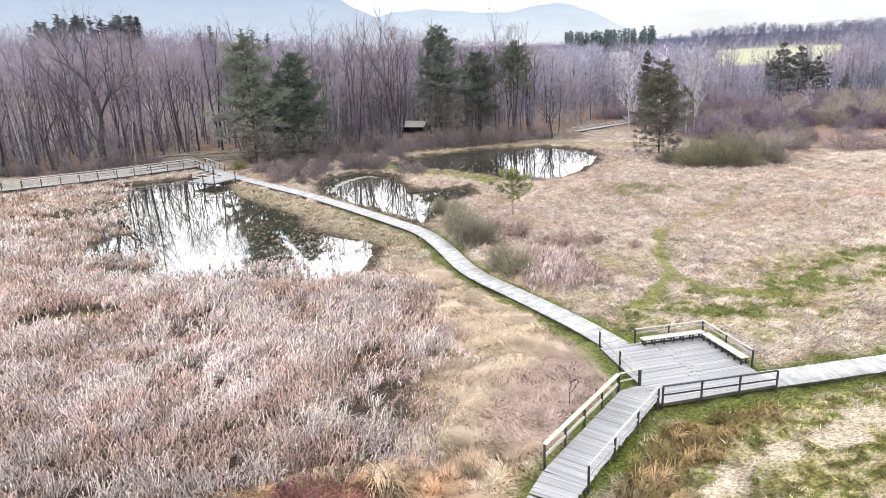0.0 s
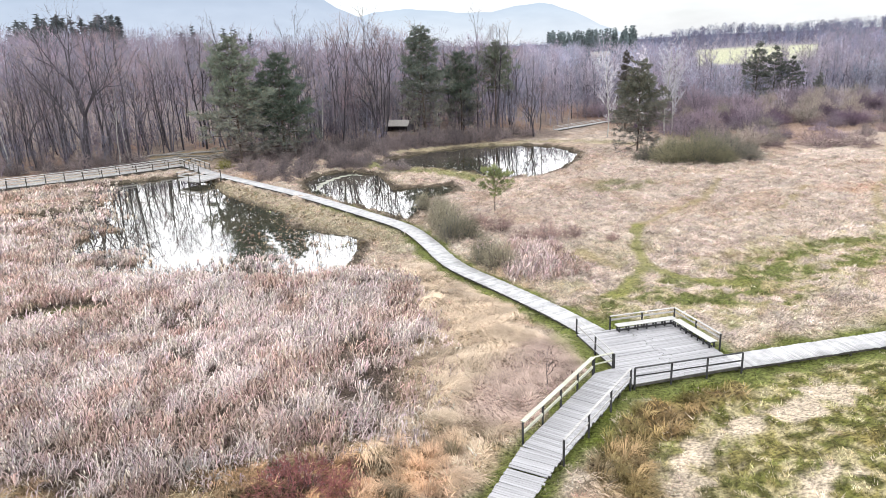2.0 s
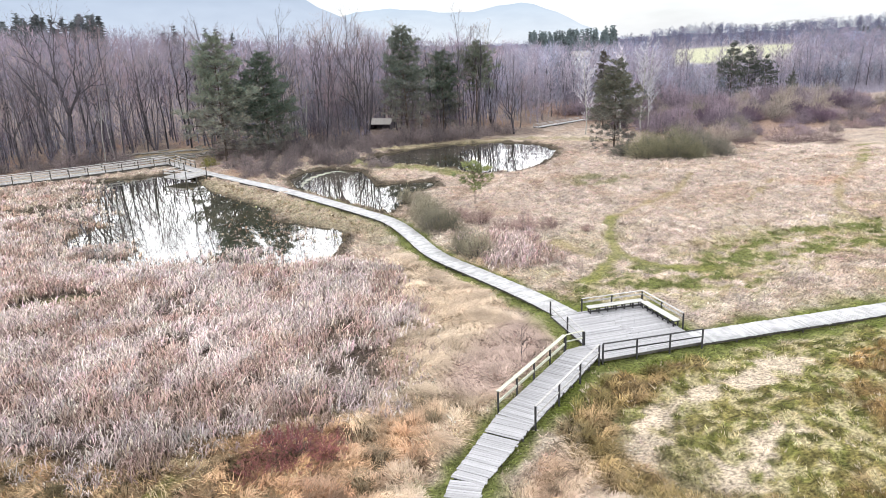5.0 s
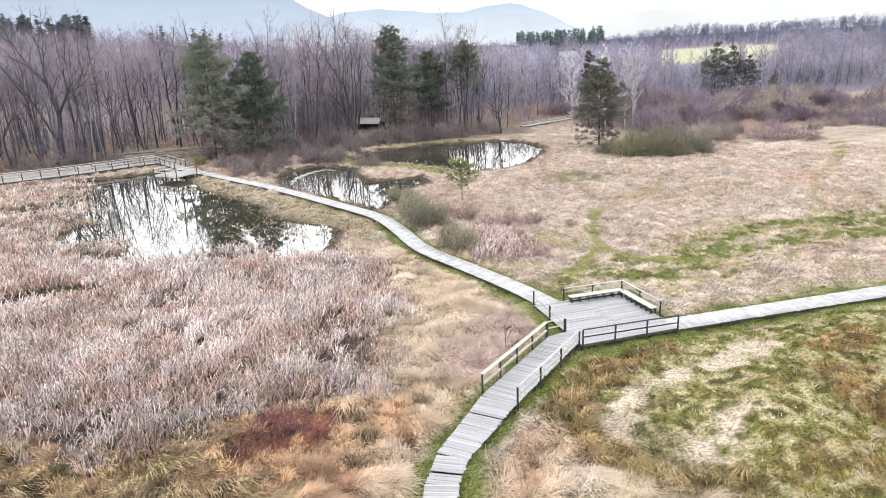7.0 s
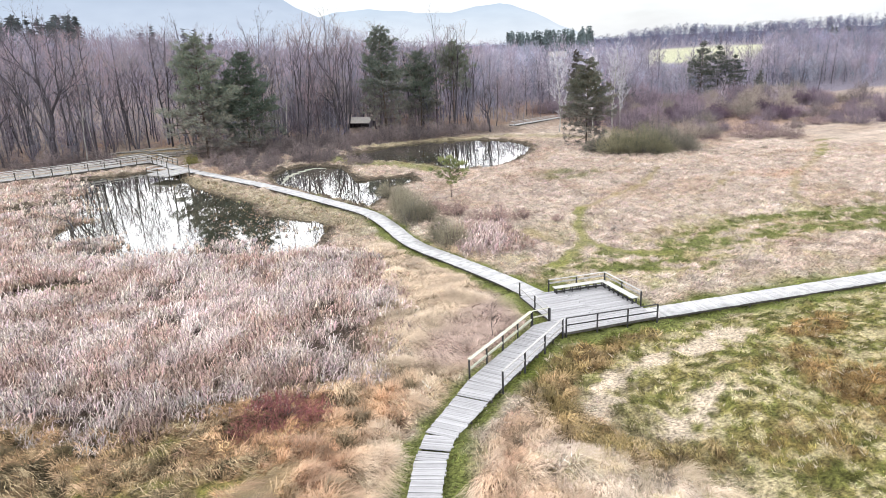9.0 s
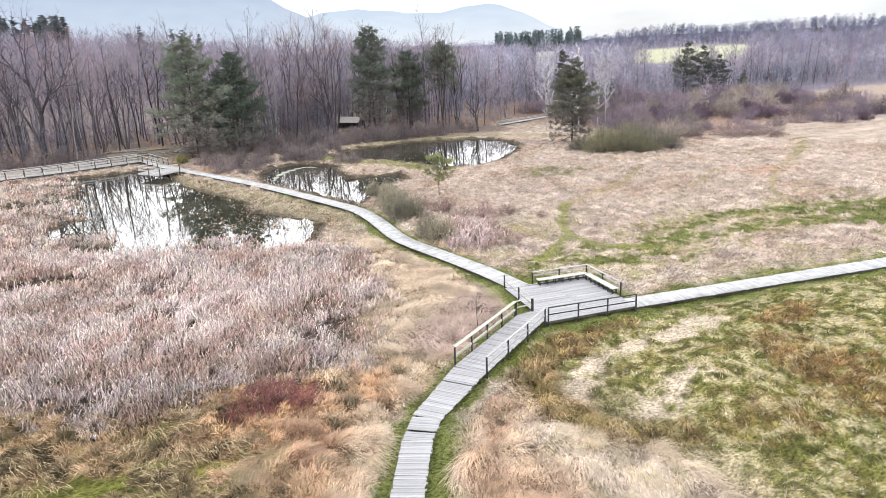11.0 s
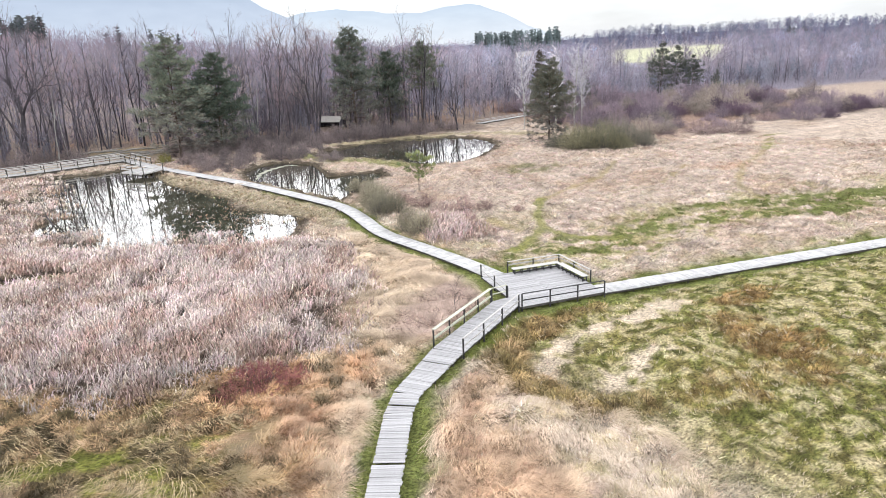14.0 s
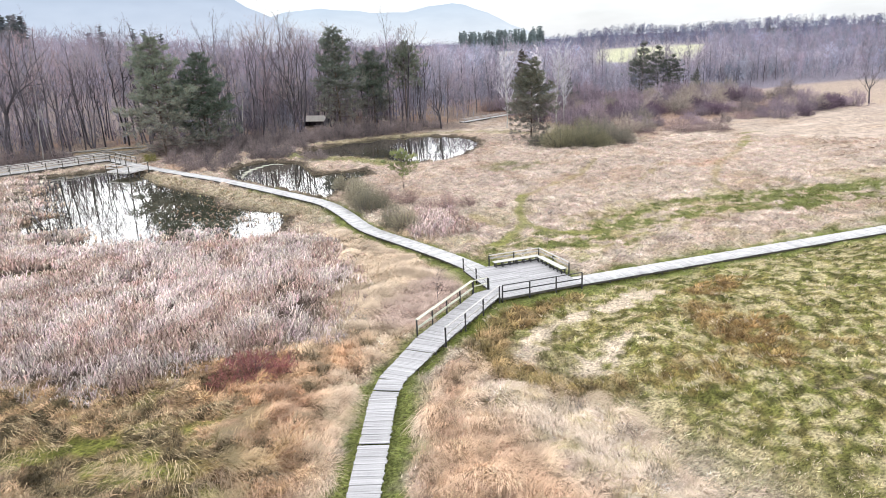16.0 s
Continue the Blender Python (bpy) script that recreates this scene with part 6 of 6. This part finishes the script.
def cattails(n, seed, name, label, test, hi, box, tone, leaves=5):
    plumes = 0.10 if name == "cattails" else 0.005
    rg = np.random.default_rng(seed)
    x, y = rg.uniform(box[0], box[1], n), rg.uniform(box[2], box[3], n)
    n2 = fbm(x, y, 2.2, 21)
    w = test(x, y) + 2.2 * (n2 - 0.5) + 3.0 * (fbm(x, y, 6.0, 141) - 0.5)
    gaps = 0.5 * fbm(x, y, 3.5, 101) + 0.5 * fbm(x, y, 0.9, 103, 2)
    far = np.clip(1.25 - (np.hypot(x, y + 10) - 35) / 90, 0.4, 1)
    edge = step(-4.5, 1.0, w) ** 2
    keep = (rg.random(n) < edge) & (rg.random(n) < step(0.38, 0.53, gaps) * 0.92 + 0.08) & (rg.random(n) < far)
    glade = np.hypot((x + 17) / 4.0, (y - 52) / 2.0) > 1
    keep &= glade
    x, y = x[keep], y[keep]
    m = len(x)
    z = np.maximum(height(x, y), WATER_Z - 0.05)
    dist = np.hypot(x, y + 10)
    size = hi * (0.6 + 0.4 * step(-2, 1.5, w[keep])) * rg.uniform(0.55, 1.15, m) * (0.7 + 0.5 * fbm(x, y, 5.0, 111))
    patch = step(0.42, 0.62, fbm(x, y, 2.6, 151, 3))[:, None]
    hue = (np.array(tone) * (1 - patch) + np.array(tone) * (0.76, 0.66, 0.6) * patch) * ((0.7 + 0.65 * fbm(x, y, 8.0, 121)) * (0.72 + 0.28 * step(25, 38, y)))[:, None] * rg.uniform(0.6, 1.3, (m, 1)) * (0.45 + 1.1 * fbm(x, y, 0.8, 153, 2))[:, None] * (1 + rg.normal(0, 0.05, (m, 3)))
    pile = Pile()
    for k in range(leaves):
        a = rg.uniform(0, 6.28, m)
        lean = rg.uniform(0.05, 1.3, m)
        hh = size * rg.uniform(0.6, 1.0, m)
        b = np.c_[x, y, z] + np.c_[rg.normal(0, 0.05, (m, 2)), np.full(m, -0.05)]
        kink = b + np.c_[np.cos(a) * hh * lean * 0.4, np.sin(a) * hh * lean * 0.4, hh * 0.75]
        fall = rg.uniform(-0.6, 0.3, m)
        tip = kink + np.c_[np.cos(a) * hh * 0.4, np.sin(a) * hh * 0.4, hh * fall]
        s = np.c_[-np.sin(a + 0.6), np.cos(a + 0.6), np.zeros(m)] * (0.0055 + 0.00042 * dist)[:, None]
        v = np.stack([b, kink + s, kink - s, tip], 1).reshape(-1, 3)
        i = np.arange(m)[:, None] * 4
        pile.add(v, np.concatenate([i + [0, 1, 2], i + [2, 1, 3]]), np.repeat(hue * rg.uniform(0.82, 1.18, (m, 1)), 4, axis=0))
    heads = rg.random(m) < plumes
    hx, hz = np.c_[x, y, z][heads], size[heads]
    q = len(hx)
    top = hx + np.c_[rg.normal(0, 0.08, (q, 2)), hz * 1.02]
    fluff = np.array((0.50, 0.44, 0.37)) * rg.uniform(0.6, 1.3, (q, 1))
    rr = 0.035 + 0.0005 * np.hypot(hx[:, 0], hx[:, 1])
    ring = [np.c_[np.cos(t) * rr, np.sin(t) * rr, np.zeros(q)] for t in (0, 2.1, 4.2)]
    v = np.stack([top - [0, 0, 0.16], top + ring[0], top + ring[1], top + ring[2], top + [0, 0, 0.14]], 1).reshape(-1, 3)
    i = np.arange(q)[:, None] * 5
    pile.add(v, np.concatenate([i + [0, 2, 1], i + [0, 3, 2], i + [0, 1, 3], i + [4, 1, 2], i + [4, 2, 3], i + [4, 3, 1]]), np.repeat(fluff, 5, axis=0))
    tagged(new(name, pile.mesh(name, REED)), label, "reeds", kind="stuff")


small_tufts()
tussocks()
lodged_grass()
cattails(100000, 7, "cattails", "dense stand of dead pinkish-grey cattails", lambda x, y: inside(x, y, REEDS), 1.55, (-52, 10, 24, 92), REED_TONE)
cattails(24000, 13, "cattails", "sparse dead cattails standing in the pond", lambda x, y: np.minimum(inside(x, y, [(-26.5, 113), (-22.5, 96), (-21.5, 84), (-17.5, 72), (-13.5, 62), (-24, 62), (-42, 80), (-54, 94), (-40, 108)]), 1.0) + 5.0 * (fbm(x, y, 3.2, 201) - 0.55) - 6 * step(3.8, 2.4, np.hypot(x + 18.5, (y - 73.5) / 1.5)), 1.15, (-54, -12, 60, 113), (0.46, 0.38, 0.34), 5)
cattails(350, 14, "sedges", "scattered dead stalks standing in the pond's shallow end", lambda x, y: np.minimum(inside(x, y, [(-5, 72), (0.5, 74), (3, 69), (4.5, 63), (1, 60.5), (-4, 64)]), 1.0) + 5.0 * (fbm(x, y, 2.0, 203) - 0.62), 0.5, (-6, 5, 60, 75), (0.27, 0.22, 0.18), 5)
cattails(9000, 9, "sedges", "brown sedges on the pond's western bank", lambda x, y: inside(x, y, [(-62, 88), (-44, 89), (-29, 86), (-25.5, 92), (-26.5, 111), (-45, 108), (-70, 100)]), 1.1, (-70, -22, 84, 112), (0.41, 0.34, 0.295), 4)
cattails(7000, 10, "sedges", "straw-coloured sedges between pond and boardwalk", lambda x, y: np.minimum(inside(x, y, [(-8.5, 104), (-6, 96), (-2, 87), (2, 80), (2.5, 74), (8, 66.5), (7.5, 60), (10.5, 60), (10.8, 66), (8, 72), (4, 81), (-0.5, 90), (-5, 98)]), 1.0) - 0.3, 0.6, (-10, 12, 58, 106), (0.28, 0.245, 0.165), 4)
cattails(6500, 15, "cattails", "thin fringe of dead cattails in the pond's near shallows", lambda x, y: np.minimum(inside(x, y, [(-24, 66), (-18, 60.5), (-10, 58), (-3, 56.5), (2, 54), (6.5, 58), (7, 64), (3.5, 63), (-1, 61), (-6, 62.5), (-13, 63), (-18, 70), (-22, 78), (-28, 84)]), 1.0) + 5.5 * (fbm(x, y, 2.4, 207) - 0.59) - 3 * step(-1, 2, x) - 6 * step(3.4, 2.2, np.hypot(x + 18.5, (y - 73.5) / 1.5)), 1.0, (-29, 8, 53, 85), (0.44, 0.365, 0.34), 5)
cattails(1500, 16, "sedges", "low brown sedges on the muddy pond bank", lambda x, y: 0.8 - np.abs(to_line(x, y, [(-9.0, 104), (-7.5, 97), (-4.0, 88.5), (0.2, 81.5), (0.6, 74), (4.2, 70)]) - 0.4) + 4 * (fbm(x, y, 1.5, 209) - 0.55), 0.45, (-12, 6, 68, 106), (0.2, 0.165, 0.115), 4)
cattails(1100, 12, "sedges", "dark drowned sedge mats in the pond", lambda x, y: 2.4 - np.hypot((x + 0.2) / 1.9, (y - 70) / 3.2) + 7 * (fbm(x, y, 1.7, 161) - 0.60), 0.32, (-9, 8, 58, 84), (0.2, 0.165, 0.12), 4)
cattails(1500, 8, "cattails", "pale clump of dead reeds beside the bushes", lambda x, y: 2.6 - np.hypot(x - 20.2, (y - 51.0) / 1.3), 1.9, (17, 25, 46, 57), (0.45, 0.35, 0.33))

# ---- planks of the near walk, ramp and platform ----
for k, (x, y, z, across, w) in enumerate(spots(lower_line, 0.15)):
    section = k // 34
    if k % 34:
        shove = 0.02 * math.sin(section * 2.4)
        lay(lower, x + math.cos(across) * shove, y + math.sin(across) * shove, z + 0.016 * math.sin(section * 1.7), across + 0.006 * math.sin(section * 3.1), w + 0.04 + 0.03 * float(rng.normal()), 0.142)
for x, y, z, across, w in spots(ramp_line, 0.15):
    lay(ramp_walk, x, y, z + 0.006, across, w, 0.142)
y = PY0 + 0.07
while y < PY1:
    cut = 3.0 + 1.2 * float(rng.random())
    lay(platform, PX0 + cut / 2, y, TOP, 0.0, cut - 0.02, 0.142)
    lay(platform, PX0 + cut + (PX1 - PX0 - cut) / 2, y, TOP, 0.0, PX1 - PX0 - cut - 0.02, 0.142)
    y += 0.15
